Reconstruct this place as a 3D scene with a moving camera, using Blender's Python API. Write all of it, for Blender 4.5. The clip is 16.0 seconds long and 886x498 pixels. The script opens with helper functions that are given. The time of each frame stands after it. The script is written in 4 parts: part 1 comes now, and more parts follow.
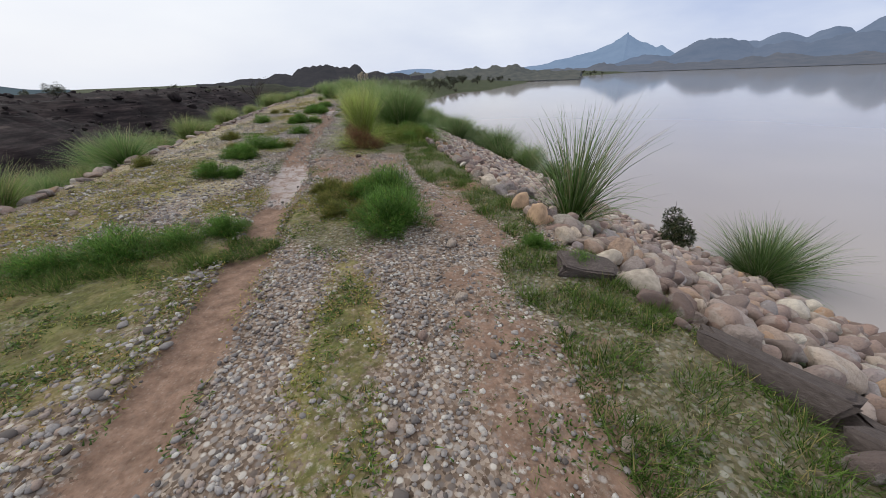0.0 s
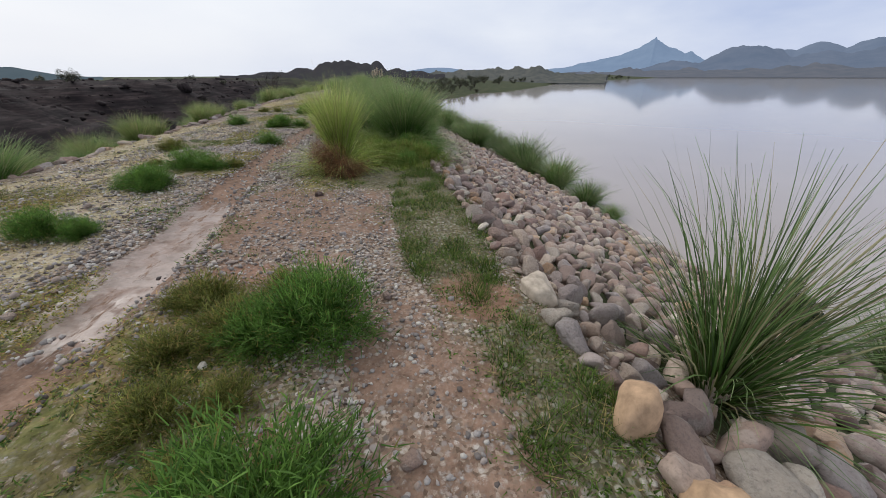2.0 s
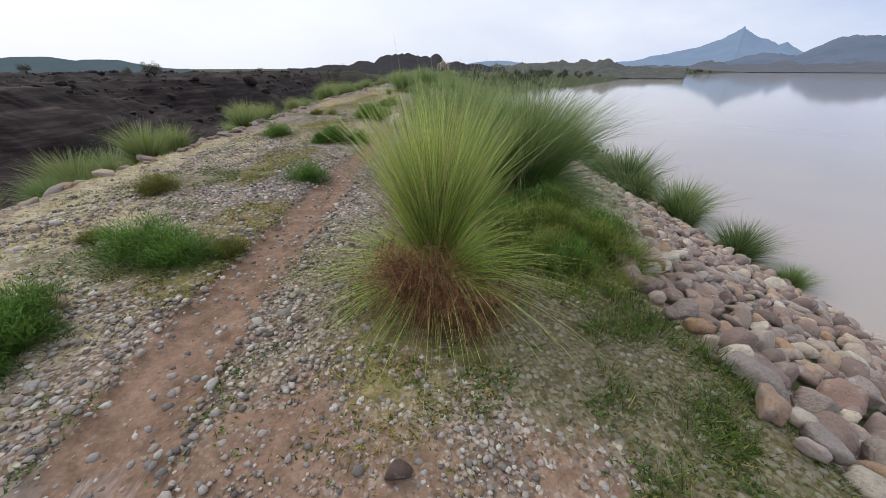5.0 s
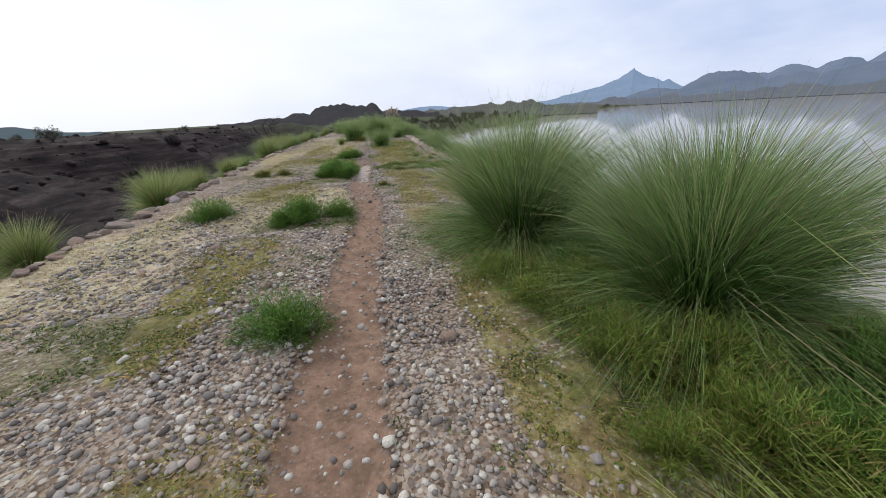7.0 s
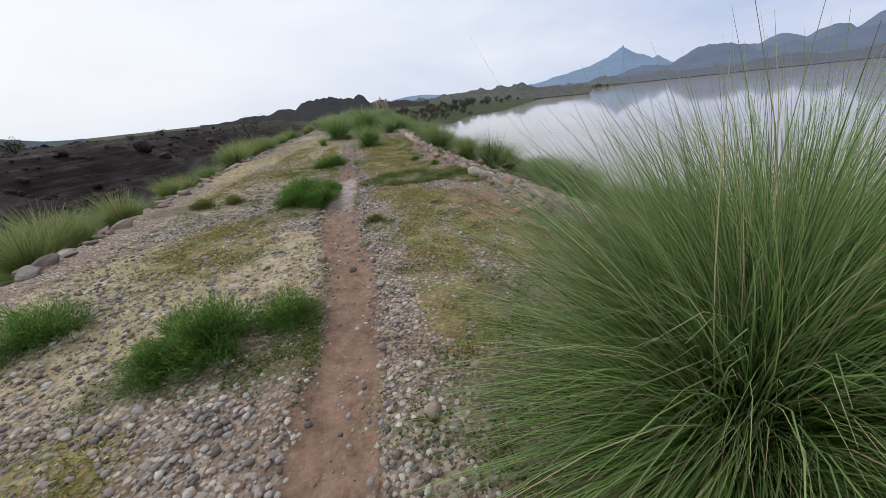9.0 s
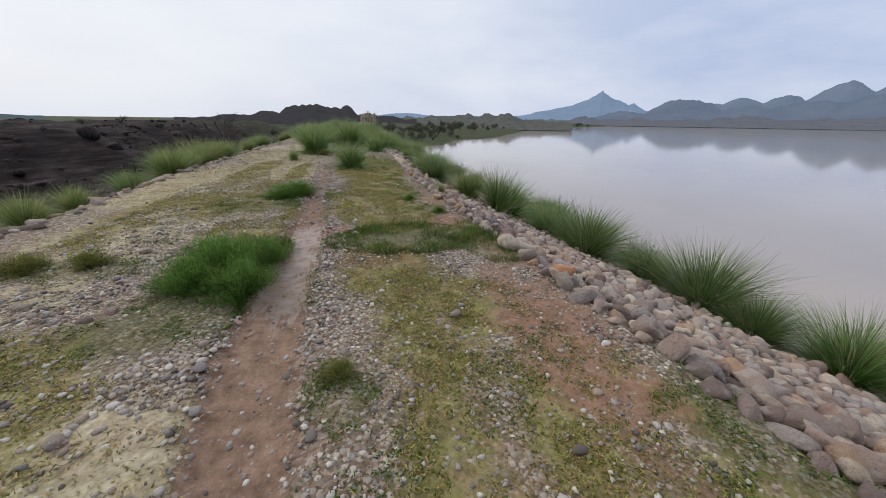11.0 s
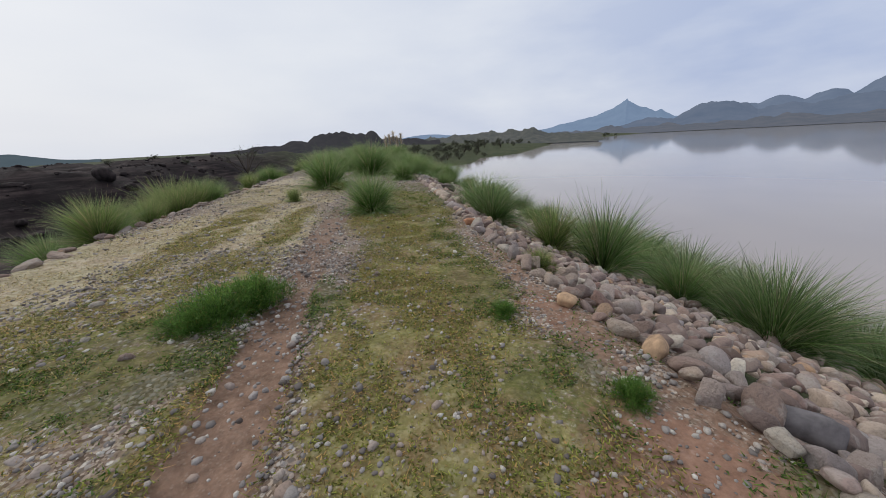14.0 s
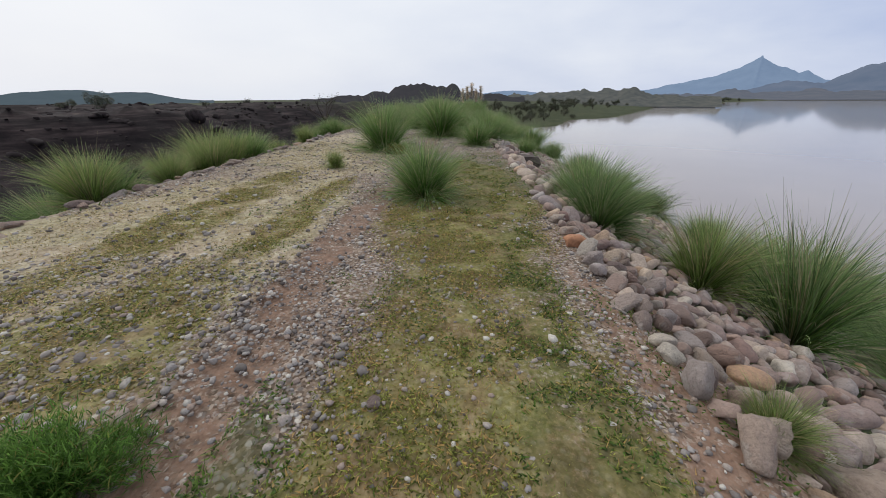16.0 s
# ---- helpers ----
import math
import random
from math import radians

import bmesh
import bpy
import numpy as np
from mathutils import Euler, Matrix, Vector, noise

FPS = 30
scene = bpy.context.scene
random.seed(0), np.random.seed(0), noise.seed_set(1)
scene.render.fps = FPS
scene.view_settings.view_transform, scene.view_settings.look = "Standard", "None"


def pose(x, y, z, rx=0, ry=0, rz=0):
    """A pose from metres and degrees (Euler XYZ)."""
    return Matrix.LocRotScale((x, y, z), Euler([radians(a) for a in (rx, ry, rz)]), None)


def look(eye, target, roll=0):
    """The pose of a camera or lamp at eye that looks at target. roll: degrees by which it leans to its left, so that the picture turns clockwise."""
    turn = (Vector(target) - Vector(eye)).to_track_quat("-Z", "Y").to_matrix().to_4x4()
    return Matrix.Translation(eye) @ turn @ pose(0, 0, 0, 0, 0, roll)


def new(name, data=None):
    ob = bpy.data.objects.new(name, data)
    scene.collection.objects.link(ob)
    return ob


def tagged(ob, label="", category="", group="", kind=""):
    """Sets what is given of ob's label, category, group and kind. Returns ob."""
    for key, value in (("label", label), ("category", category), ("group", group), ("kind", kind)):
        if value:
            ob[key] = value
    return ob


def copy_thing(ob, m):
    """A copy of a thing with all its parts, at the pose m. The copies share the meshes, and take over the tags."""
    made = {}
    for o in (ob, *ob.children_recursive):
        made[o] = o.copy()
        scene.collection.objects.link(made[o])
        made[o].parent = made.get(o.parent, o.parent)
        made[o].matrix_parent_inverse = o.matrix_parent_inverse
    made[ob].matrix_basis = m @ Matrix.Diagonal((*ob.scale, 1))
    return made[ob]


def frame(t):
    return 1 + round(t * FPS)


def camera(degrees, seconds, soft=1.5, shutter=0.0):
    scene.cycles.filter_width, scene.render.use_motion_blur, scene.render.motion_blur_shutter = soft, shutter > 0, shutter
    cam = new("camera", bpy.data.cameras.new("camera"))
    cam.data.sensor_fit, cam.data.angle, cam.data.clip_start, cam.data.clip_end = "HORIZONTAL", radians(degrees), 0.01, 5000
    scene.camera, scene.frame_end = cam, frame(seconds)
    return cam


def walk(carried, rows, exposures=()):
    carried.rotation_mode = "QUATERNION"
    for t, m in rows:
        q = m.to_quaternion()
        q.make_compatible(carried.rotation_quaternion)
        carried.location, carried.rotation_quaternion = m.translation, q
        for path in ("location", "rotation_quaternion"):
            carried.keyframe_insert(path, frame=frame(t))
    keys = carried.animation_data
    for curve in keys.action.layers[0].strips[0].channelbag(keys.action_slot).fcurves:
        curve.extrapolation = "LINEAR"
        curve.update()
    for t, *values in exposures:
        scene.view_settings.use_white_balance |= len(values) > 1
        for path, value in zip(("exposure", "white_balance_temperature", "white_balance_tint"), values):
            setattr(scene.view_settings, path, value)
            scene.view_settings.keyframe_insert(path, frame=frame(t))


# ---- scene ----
cam = camera(104.5, 16.0, soft=0.75)
PATH = [
    (0, (0.937, 0.629, 1.427), (1.275, 2.381, 0.523), -2.22),
    (0.5, (1.141, 1.260, 1.432), (1.342, 3.028, 0.521), -3.24),
    (1, (1.240, 1.935, 1.410), (1.505, 3.691, 0.490), -2.53),
    (1.5, (1.442, 2.676, 1.430), (1.640, 4.496, 0.624), -4.50),
    (2, (1.610, 3.439, 1.387), (1.876, 5.203, 0.481), -0.33),
    (2.5, (1.660, 4.169, 1.367), (1.708, 5.964, 0.486), -0.14),
    (3, (1.647, 4.823, 1.354), (1.774, 6.569, 0.388), 2.43),
    (3.2, (1.627, 5.082, 1.408), (1.780, 6.842, 0.471), 0.35),
    (5.3, (0.593, 7.477, 1.433), (0.586, 9.247, 0.503), 0.24),
    (5.5, (0.412, 7.733, 1.400), (0.403, 9.547, 0.558), 0.48),
    (6, (0.089, 8.351, 1.395), (0.073, 10.156, 0.534), -1.63),
    (6.5, (-0.145, 9.028, 1.392), (0.003, 10.856, 0.593), -3.50),
    (7, (-0.273, 9.751, 1.378), (0.020, 11.586, 0.638), -3.27),
    (7.5, (-0.397, 10.447, 1.387), (-0.111, 12.297, 0.683), -5.17),
    (8, (-0.356, 11.196, 1.373), (-0.037, 13.038, 0.662), -3.76),
    (8.5, (-0.316, 11.922, 1.438), (0.003, 13.775, 0.755), -4.36),
    (8.7, (-0.207, 12.174, 1.430), (0.097, 13.991, 0.652), -6.28),
    (10.8, (-0.091, 15.061, 1.579), (0.289, 16.846, 0.760), -2.88),
    (11, (-0.081, 15.361, 1.516), (0.380, 17.175, 0.813), 0.66),
    (11.5, (-0.056, 16.073, 1.509), (0.389, 17.886, 0.792), -3.65),
    (12, (-0.011, 16.814, 1.529), (0.421, 18.658, 0.885), -2.03),
    (12.5, (-0.020, 17.549, 1.477), (0.336, 19.412, 0.842), -3.34),
    (13, (0.023, 18.286, 1.474), (0.430, 20.127, 0.808), -1.44),
    (13.5, (0.042, 19.027, 1.431), (0.514, 20.863, 0.794), -1.92),
    (14, (0.053, 19.748, 1.406), (0.370, 21.628, 0.802), -3.14),
    (14.5, (0.071, 20.379, 1.388), (0.337, 22.253, 0.741), -4.35),
    (15, (0.136, 20.987, 1.413), (0.214, 22.902, 0.868), -0.65),
    (15.5, (0.210, 21.590, 1.405), (0.484, 23.471, 0.782), -1.25),
    (16, (0.308, 22.187, 1.386), (0.233, 24.017, 0.581), -0.51),
]

# the picture darkens a little as more sky comes into it
EXPOSURES = [(0, 0.06), (1, 0.08), (2.5, 0.03), (3.2, 0.16), (5.5, 0.2), (6.2, 0.32), (7.2, 0.2), (8.5, 0.1), (11, -0.02), (14.5, -0.14), (16, -0.02)]
walk(cam, [(t, look(eye, target, roll)) for t, eye, target, roll in PATH], EXPOSURES)

# ---- sky and light: a bright overcast morning, the sun veiled ahead to the left ----
SUN_EL, SUN_AZ = radians(38), radians(-50)
world = bpy.data.worlds.new("overcast_sky")
scene.world = world
world.use_nodes = True
wn, wl = world.node_tree.nodes, world.node_tree.links
background = wn["Background"]
sky = wn.new("ShaderNodeTexSky")
sky.sky_type = "NISHITA"
sky.sun_disc = False
sky.sun_elevation, sky.sun_rotation = SUN_EL, SUN_AZ
sky.air_density, sky.dust_density = 1.5, 4.0
w_coord = wn.new("ShaderNodeTexCoord")
w_map = wn.new("ShaderNodeMapping")
w_map.inputs["Scale"].default_value = (1.0, 1.0, 3.0)
w_noise = wn.new("ShaderNodeTexNoise")
w_noise.inputs["Scale"].default_value, w_noise.inputs["Detail"].default_value = 2.2, 7.0
w_ramp = wn.new("ShaderNodeValToRGB")
w_ramp.color_ramp.elements[0].position, w_ramp.color_ramp.elements[0].color = 0.33, (0.40, 0.50, 0.77, 1)
w_ramp.color_ramp.elements[1].position, w_ramp.color_ramp.elements[1].color = 0.66, (0.74, 0.80, 0.94, 1)
# the veil of cloud is brighter towards the sun
w_dot = wn.new("ShaderNodeVectorMath")
w_dot.operation = "DOT_PRODUCT"
w_dot.inputs[1].default_value = (math.sin(SUN_AZ) * 0.9, math.cos(SUN_AZ) * 0.9, 0.43)
w_glow = wn.new("ShaderNodeMapRange")
w_glow.inputs["From Min"].default_value, w_glow.inputs["From Max"].default_value = -0.3, 0.95
w_glow.inputs["To Min"].default_value, w_glow.inputs["To Max"].default_value = 0.0, 0.85
w_veil = wn.new("ShaderNodeMixRGB")
w_veil.inputs[2].default_value = (0.90, 0.93, 0.98, 1)
w_mix = wn.new("ShaderNodeMixRGB")
w_mix.inputs[0].default_value = 0.93
w_scale = wn.new("ShaderNodeMixRGB")
w_scale.blend_type = "MULTIPLY"
w_scale.inputs[0].default_value = 1.0
w_scale.inputs[2].default_value = (0.1, 0.1, 0.1, 1)
wl.new(w_coord.outputs["Generated"], w_map.inputs["Vector"])
wl.new(w_map.outputs[0], w_noise.inputs["Vector"])
wl.new(w_noise.outputs["Fac"], w_ramp.inputs[0])
wl.new(w_coord.outputs["Generated"], w_dot.inputs[0])
wl.new(w_dot.outputs["Value"], w_glow.inputs["Value"])
wl.new(w_glow.outputs[0], w_veil.inputs[0])
wl.new(w_ramp.outputs[0], w_veil.inputs[1])
wl.new(sky.outputs[0], w_scale.inputs[1])
wl.new(w_scale.outputs[0], w_mix.inputs[1])
w_sep = wn.new("ShaderNodeSeparateXYZ")
w_up = wn.new("ShaderNodeMapRange")
w_up.inputs["From Min"].default_value, w_up.inputs["From Max"].default_value = 0.35, 0.8
w_top = wn.new("ShaderNodeMixRGB")
w_top.inputs[2].default_value = (0.925, 0.94, 0.95, 1)
wl.new(w_coord.outputs["Generated"], w_sep.inputs[0])
wl.new(w_sep.outputs["Z"], w_up.inputs["Value"])
wl.new(w_up.outputs[0], w_top.inputs[0])
wl.new(w_veil.outputs[0], w_top.inputs[1])
wl.new(w_top.outputs[0], w_mix.inputs[2])
wl.new(w_mix.outputs[0], background.inputs[0])
background.inputs[1].default_value = 1.0

sun_data = bpy.data.lights.new("sun", "SUN")
sun_data.energy, sun_data.angle, sun_data.color = 1.0, radians(22), (1.0, 0.975, 0.93)
sun = new("sun", sun_data)
sun.matrix_world = look((-40 * math.cos(SUN_EL), 34 * math.cos(SUN_EL), 52 * math.sin(SUN_EL)), (0, 0, 0))


# ---- materials ----
class Mat:
    """A node material with a Principled shader and a few short helpers."""

    def __init__(self, name, rough=0.8, spec=0.3):
        self.m = bpy.data.materials.new(name)
        self.m.use_nodes = True
        self.n, self.l = self.m.node_tree.nodes, self.m.node_tree.links
        self.b = self.n["Principled BSDF"]
        self.b.inputs["Roughness"].default_value = rough
        self.b.inputs["Specular IOR Level"].default_value = spec

    def put(self, sock, value):
        if hasattr(value, "is_linked"):
            self.l.new(value, sock)
        elif isinstance(value, tuple) and len(value) == 3:
            sock.default_value = (*value, 1)
        else:
            sock.default_value = value

    def place(self):
        return self.n.new("ShaderNodeTexCoord").outputs["Object"]

    def world_place(self):
        return self.n.new("ShaderNodeNewGeometry").outputs["Position"]

    def noise(self, at, scale, detail=4.0, rough=0.6):
        t = self.n.new("ShaderNodeTexNoise")
        self.l.new(at, t.inputs["Vector"])
        t.inputs["Scale"].default_value, t.inputs["Detail"].default_value, t.inputs["Roughness"].default_value = scale, detail, rough
        return t.outputs["Fac"]

    def cells(self, at, scale):
        t = self.n.new("ShaderNodeTexVoronoi")
        self.l.new(at, t.inputs["Vector"])
        t.inputs["Scale"].default_value = scale
        return t.outputs["Distance"], t.outputs["Color"]

    def ramp(self, fac, *stops):
        r = self.n.new("ShaderNodeValToRGB")
        e = r.color_ramp.elements
        while len(e) < len(stops):
            e.new(0.5)
        for el, (p, c) in zip(e, stops):
            el.position, el.color = p, (*c, 1)
        self.l.new(fac, r.inputs[0])
        return r.outputs[0]

    def mix(self, fac, a, b, how="MIX"):
        x = self.n.new("ShaderNodeMixRGB")
        x.blend_type = how
        for s, v in zip(x.inputs, (fac, a, b)):
            self.put(s, v)
        return x.outputs[0]

    def range(self, v, a, b, c=0.0, d=1.0):
        r = self.n.new("ShaderNodeMapRange")
        for k, w in (("From Min", a), ("From Max", b), ("To Min", c), ("To Max", d)):
            r.inputs[k].default_value = w
        self.l.new(v, r.inputs["Value"])
        return r.outputs[0]

    def math(self, how, a, b=0.0):
        x = self.n.new("ShaderNodeMath")
        x.operation = how
        self.put(x.inputs[0], a)
        self.put(x.inputs[1], b)
        return x.outputs[0]

    def attribute(self, name):
        a = self.n.new("ShaderNodeAttribute")
        a.attribute_name = name
        return a.outputs["Fac"]

    def island(self):
        return self.n.new("ShaderNodeNewGeometry").outputs["Random Per Island"]

    def object_random(self):
        return self.n.new("ShaderNodeObjectInfo").outputs["Random"]

    def colour(self, v):
        self.put(self.b.inputs["Base Color"], v)

    def bump(self, height, strength=0.4, distance=0.02):
        u = self.n.new("ShaderNodeBump")
        u.inputs["Strength"].default_value, u.inputs["Distance"].default_value = strength, distance
        self.l.new(height, u.inputs["Height"])
        self.l.new(u.outputs[0], self.b.inputs["Normal"])


def ground_material():
    """Gravel, red earth, wet clay, turf, dry herbs and dark burnt scrub, by the masks that the ground carries."""
    m = Mat("ground", 0.95, 0.15)
    at = m.world_place()
    fine = m.noise(at, 9.0, 6.0, 0.7)
    broad = m.noise(at, 1.3, 3.0)
    d1, c1 = m.cells(at, 26.0)
    d2, c2 = m.cells(at, 60.0)
    tone = m.n.new("ShaderNodeSeparateColor")
    m.l.new(c1, tone.inputs[0])
    tone2 = m.n.new("ShaderNodeSeparateColor")
    m.l.new(c2, tone2.inputs[0])
    pebble = m.ramp(tone.outputs[0], (0.0, (0.11, 0.092, 0.082)), (0.4, (0.25, 0.225, 0.208)), (0.75, (0.37, 0.34, 0.315)), (1.0, (0.6, 0.56, 0.5)))
    grit = m.ramp(tone2.outputs[0], (0.0, (0.07, 0.05, 0.036)), (0.6, (0.23, 0.175, 0.135)), (1.0, (0.41, 0.345, 0.285)))
    gravel = m.mix(m.range(d1, 0.32, 0.5), pebble, grit)
    earth = m.ramp(fine, (0.3, (0.13, 0.082, 0.058)), (0.55, (0.26, 0.165, 0.12)), (0.75, (0.36, 0.245, 0.18)))
    red = m.ramp(fine, (0.3, (0.17, 0.092, 0.062)), (0.6, (0.3, 0.175, 0.125)), (0.8, (0.38, 0.24, 0.18)))
    turf = m.ramp(fine, (0.25, (0.022, 0.03, 0.008)), (0.5, (0.06, 0.078, 0.02)), (0.75, (0.15, 0.145, 0.055)))
    dry = m.ramp(fine, (0.25, (0.19, 0.16, 0.09)), (0.5, (0.42, 0.375, 0.235)), (0.75, (0.64, 0.59, 0.43)))
    flat = m.n.new("ShaderNodeMapping")
    flat.inputs["Scale"].default_value = (1.0, 0.45, 3.2)
    m.l.new(at, flat.inputs["Vector"])
    streaks = flat.outputs[0]
    strata = m.n.new("ShaderNodeMapping")
    strata.inputs["Scale"].default_value = (0.12, 0.12, 3.6)
    m.l.new(at, strata.inputs["Vector"])
    layers = m.math("ADD", m.math("MULTIPLY", m.noise(streaks, 0.6, 9.0, 0.75), 0.55), m.math("MULTIPLY", m.noise(strata.outputs[0], 1.0, 6.0, 0.65), 0.45))
    burnt = m.ramp(layers, (0.40, (0.008, 0.006, 0.007)), (0.49, (0.019, 0.014, 0.015)), (0.57, (0.042, 0.031, 0.031)), (0.68, (0.13, 0.098, 0.088)))
    scrub = m.ramp(m.noise(at, 0.5, 8.0, 0.7), (0.3, (0.022, 0.034, 0.014)), (0.55, (0.06, 0.07, 0.032)), (0.75, (0.13, 0.105, 0.07)))
    mud = m.ramp(fine, (0.3, (0.2, 0.145, 0.12)), (0.7, (0.36, 0.275, 0.24)))

    def spread(name, soft=0.14):
        a = m.attribute(name)
        jag = m.math("ADD", m.math("MULTIPLY", m.math("SUBTRACT", m.noise(at, 16.0, 7.0, 0.85), 0.5), 2.4), m.math("MULTIPLY", m.math("SUBTRACT", m.noise(at, 2.6, 3.0), 0.5), 0.9))
        return m.range(m.math("ADD", a, jag), 0.5 - soft, 0.5 + soft)

    base = m.mix(m.range(broad, 0.35, 0.65, 0.0, 0.3), gravel, earth)
    straw = m.ramp(fine, (0.25, (0.22, 0.17, 0.105)), (0.5, (0.47, 0.39, 0.275)), (0.75, (0.7, 0.64, 0.5)))
    dry = m.mix(m.range(m.noise(at, 1.7, 4.0), 0.4, 0.6), dry, straw)
    base = m.mix(m.math("MULTIPLY", spread("dry"), 0.76), base, dry)
    olive = m.ramp(fine, (0.25, (0.075, 0.072, 0.022)), (0.5, (0.205, 0.195, 0.06)), (0.75, (0.38, 0.335, 0.14)))
    brown = m.ramp(fine, (0.25, (0.085, 0.058, 0.026)), (0.5, (0.21, 0.15, 0.068)), (0.75, (0.37, 0.29, 0.15)))
    olive = m.mix(m.range(m.noise(at, 3.1, 4.0), 0.42, 0.6), olive, brown)
    base = m.mix(m.math("MULTIPLY", spread("olive"), 0.8), base, olive)
    base = m.mix(m.math("MULTIPLY", spread("turf"), 0.5), base, turf)
    dirt = m.mix(m.range(d2, 0.30, 0.45, 0.25, 0.0), earth, grit)
    base = m.mix(m.math("MULTIPLY", spread("dirt"), 0.93), base, dirt)
    base = m.mix(m.math("MULTIPLY", spread("red"), 0.85), base, red)
    run = m.n.new("ShaderNodeMapping")
    run.inputs["Scale"].default_value = (1.3, 0.32, 1.0)
    m.l.new(at, run.inputs["Vector"])
    wet = m.range(m.math("ADD", m.attribute("wet"), m.math("MULTIPLY", m.math("SUBTRACT", m.noise(run.outputs[0], 9.0, 6.0, 0.75), 0.52), 3.6)), 0.45, 0.75)
    base = m.mix(m.math("MULTIPLY", wet, 0.8), base, mud)
    base = m.mix(m.attribute("scrub"), base, scrub)
    base = m.mix(m.attribute("burnt"), base, burnt)
    m.colour(base)
    m.put(m.b.inputs["Roughness"], m.range(m.math("MULTIPLY", wet, m.range(m.noise(at, 7.0, 3.0), 0.36, 0.5)), 0.0, 1.0, 0.95, 0.3))
    m.put(m.b.inputs["Specular IOR Level"], m.range(wet, 0.0, 1.0, 0.15, 0.5))
    high = m.math("SUBTRACT", m.math("MULTIPLY", fine, 0.6), m.math("MULTIPLY", d1, m.math("SUBTRACT", 0.8, m.math("MULTIPLY", m.attribute("dirt"), 0.6))))
    m.bump(m.math("MULTIPLY", high, m.range(wet, 0.0, 1.0, 1.0, 0.22)), 0.55, 0.025)
    return m.m


def stone_material(name, source):
    """River cobbles: pinkish, tan, ochre, grey and brown, mottled and veined."""
    m = Mat(name, 0.82, 0.25)
    at = m.place() if source == "object" else m.world_place()
    r = m.object_random() if source == "object" else m.island()
    body = m.ramp(r, (0.0, (0.14, 0.09, 0.075)), (0.14, (0.42, 0.29, 0.235)), (0.28, (0.24, 0.17, 0.15)), (0.42, (0.58, 0.46, 0.36)),
                  (0.54, (0.32, 0.185, 0.145)), (0.64, (0.37, 0.32, 0.31)), (0.78, (0.45, 0.34, 0.28)), (0.84, (0.5, 0.29, 0.15)), (0.9, (0.68, 0.6, 0.49)), (1.0, (0.19, 0.135, 0.12)))
    mottle = m.noise(at, 1.6 if source == "object" else 11.0, 6.0, 0.7)
    body = m.mix(m.range(mottle, 0.42, 0.75, 0.0, 0.55), body, (0.23, 0.165, 0.14))
    vein = m.range(m.noise(at, 1.1 if source == "object" else 7.0, 2.0), 0.56, 0.62, 0.0, 0.3)
    body = m.mix(vein, body, (0.52, 0.48, 0.43))
    body = m.mix(m.range(m.noise(at, 8.0 if source == "object" else 60.0, 4.0), 0.5, 0.7, 0.0, 0.4), body, (0.12, 0.1, 0.09))
    grey = m.n.new("ShaderNodeRGBToBW")
    m.l.new(body, grey.inputs[0])
    body = m.mix(0.16, body, grey.outputs[0])
    m.colour(body)
    m.bump(m.math("ADD", m.noise(at, 3.0 if source == "object" else 16.0, 7.0, 0.7), m.math("MULTIPLY", m.noise(at, 9.0 if source == "object" else 70.0, 3.0), 0.3)), 0.6, 0.25 if source == "object" else 0.04)
    return m.m


def dark_stone_material():
    m = Mat("dark_stone", 0.85, 0.2)
    at = m.place()
    m.colour(m.ramp(m.noise(at, 6.0, 6.0, 0.7), (0.3, (0.07, 0.055, 0.05)), (0.6, (0.13, 0.105, 0.095)), (0.8, (0.2, 0.17, 0.15))))
    m.bump(m.noise(at, 12.0, 7.0, 0.7), 0.5, 0.04)
    return m.m


def pebble_material():
    m = Mat("pebbles", 0.85, 0.25)
    r = m.island()
    c = m.ramp(r, (0.0, (0.105, 0.088, 0.08)), (0.25, (0.22, 0.2, 0.19)), (0.5, (0.36, 0.333, 0.318)), (0.68, (0.33, 0.25, 0.205)), (0.84, (0.43, 0.4, 0.37)), (1.0, (0.6, 0.565, 0.51)))
    m.colour(m.mix(m.range(m.noise(m.world_place(), 90.0, 3.0), 0.45, 0.7, 0.0, 0.4), c, (0.13, 0.1, 0.085)))
    return m.m


def blade_material(name, root, mid, tip, odd=(0.30, 0.25, 0.11), share=0.12, through_light=0.42):
    """Leaves that go from root to tip colour, some of them dry, and let a little light through."""
    m = Mat(name, 0.55, 0.25)
    along = m.attribute("along")
    r = m.island()
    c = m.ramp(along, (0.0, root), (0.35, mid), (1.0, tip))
    c = m.mix(m.range(r, 1.0 - share - 0.03, 1.0 - share + 0.03), c, odd)
    flip = m.math("FRACT", m.math("MULTIPLY", r, 17.0))
    c = m.mix(1.0, c, m.ramp(flip, (0.0, (0.42, 0.45, 0.42)), (1.0, (1.5, 1.4, 1.25))), "MULTIPLY")
    m.colour(c)
    glow = m.n.new("ShaderNodeBsdfTranslucent")
    m.put(glow.inputs["Color"], c)
    both = m.n.new("ShaderNodeMixShader")
    both.inputs[0].default_value = through_light
    m.l.new(m.b.outputs[0], both.inputs[1])
    m.l.new(glow.outputs[0], both.inputs[2])
    m.l.new(both.outputs[0], m.n["Material Output"].inputs["Surface"])
    return m.m


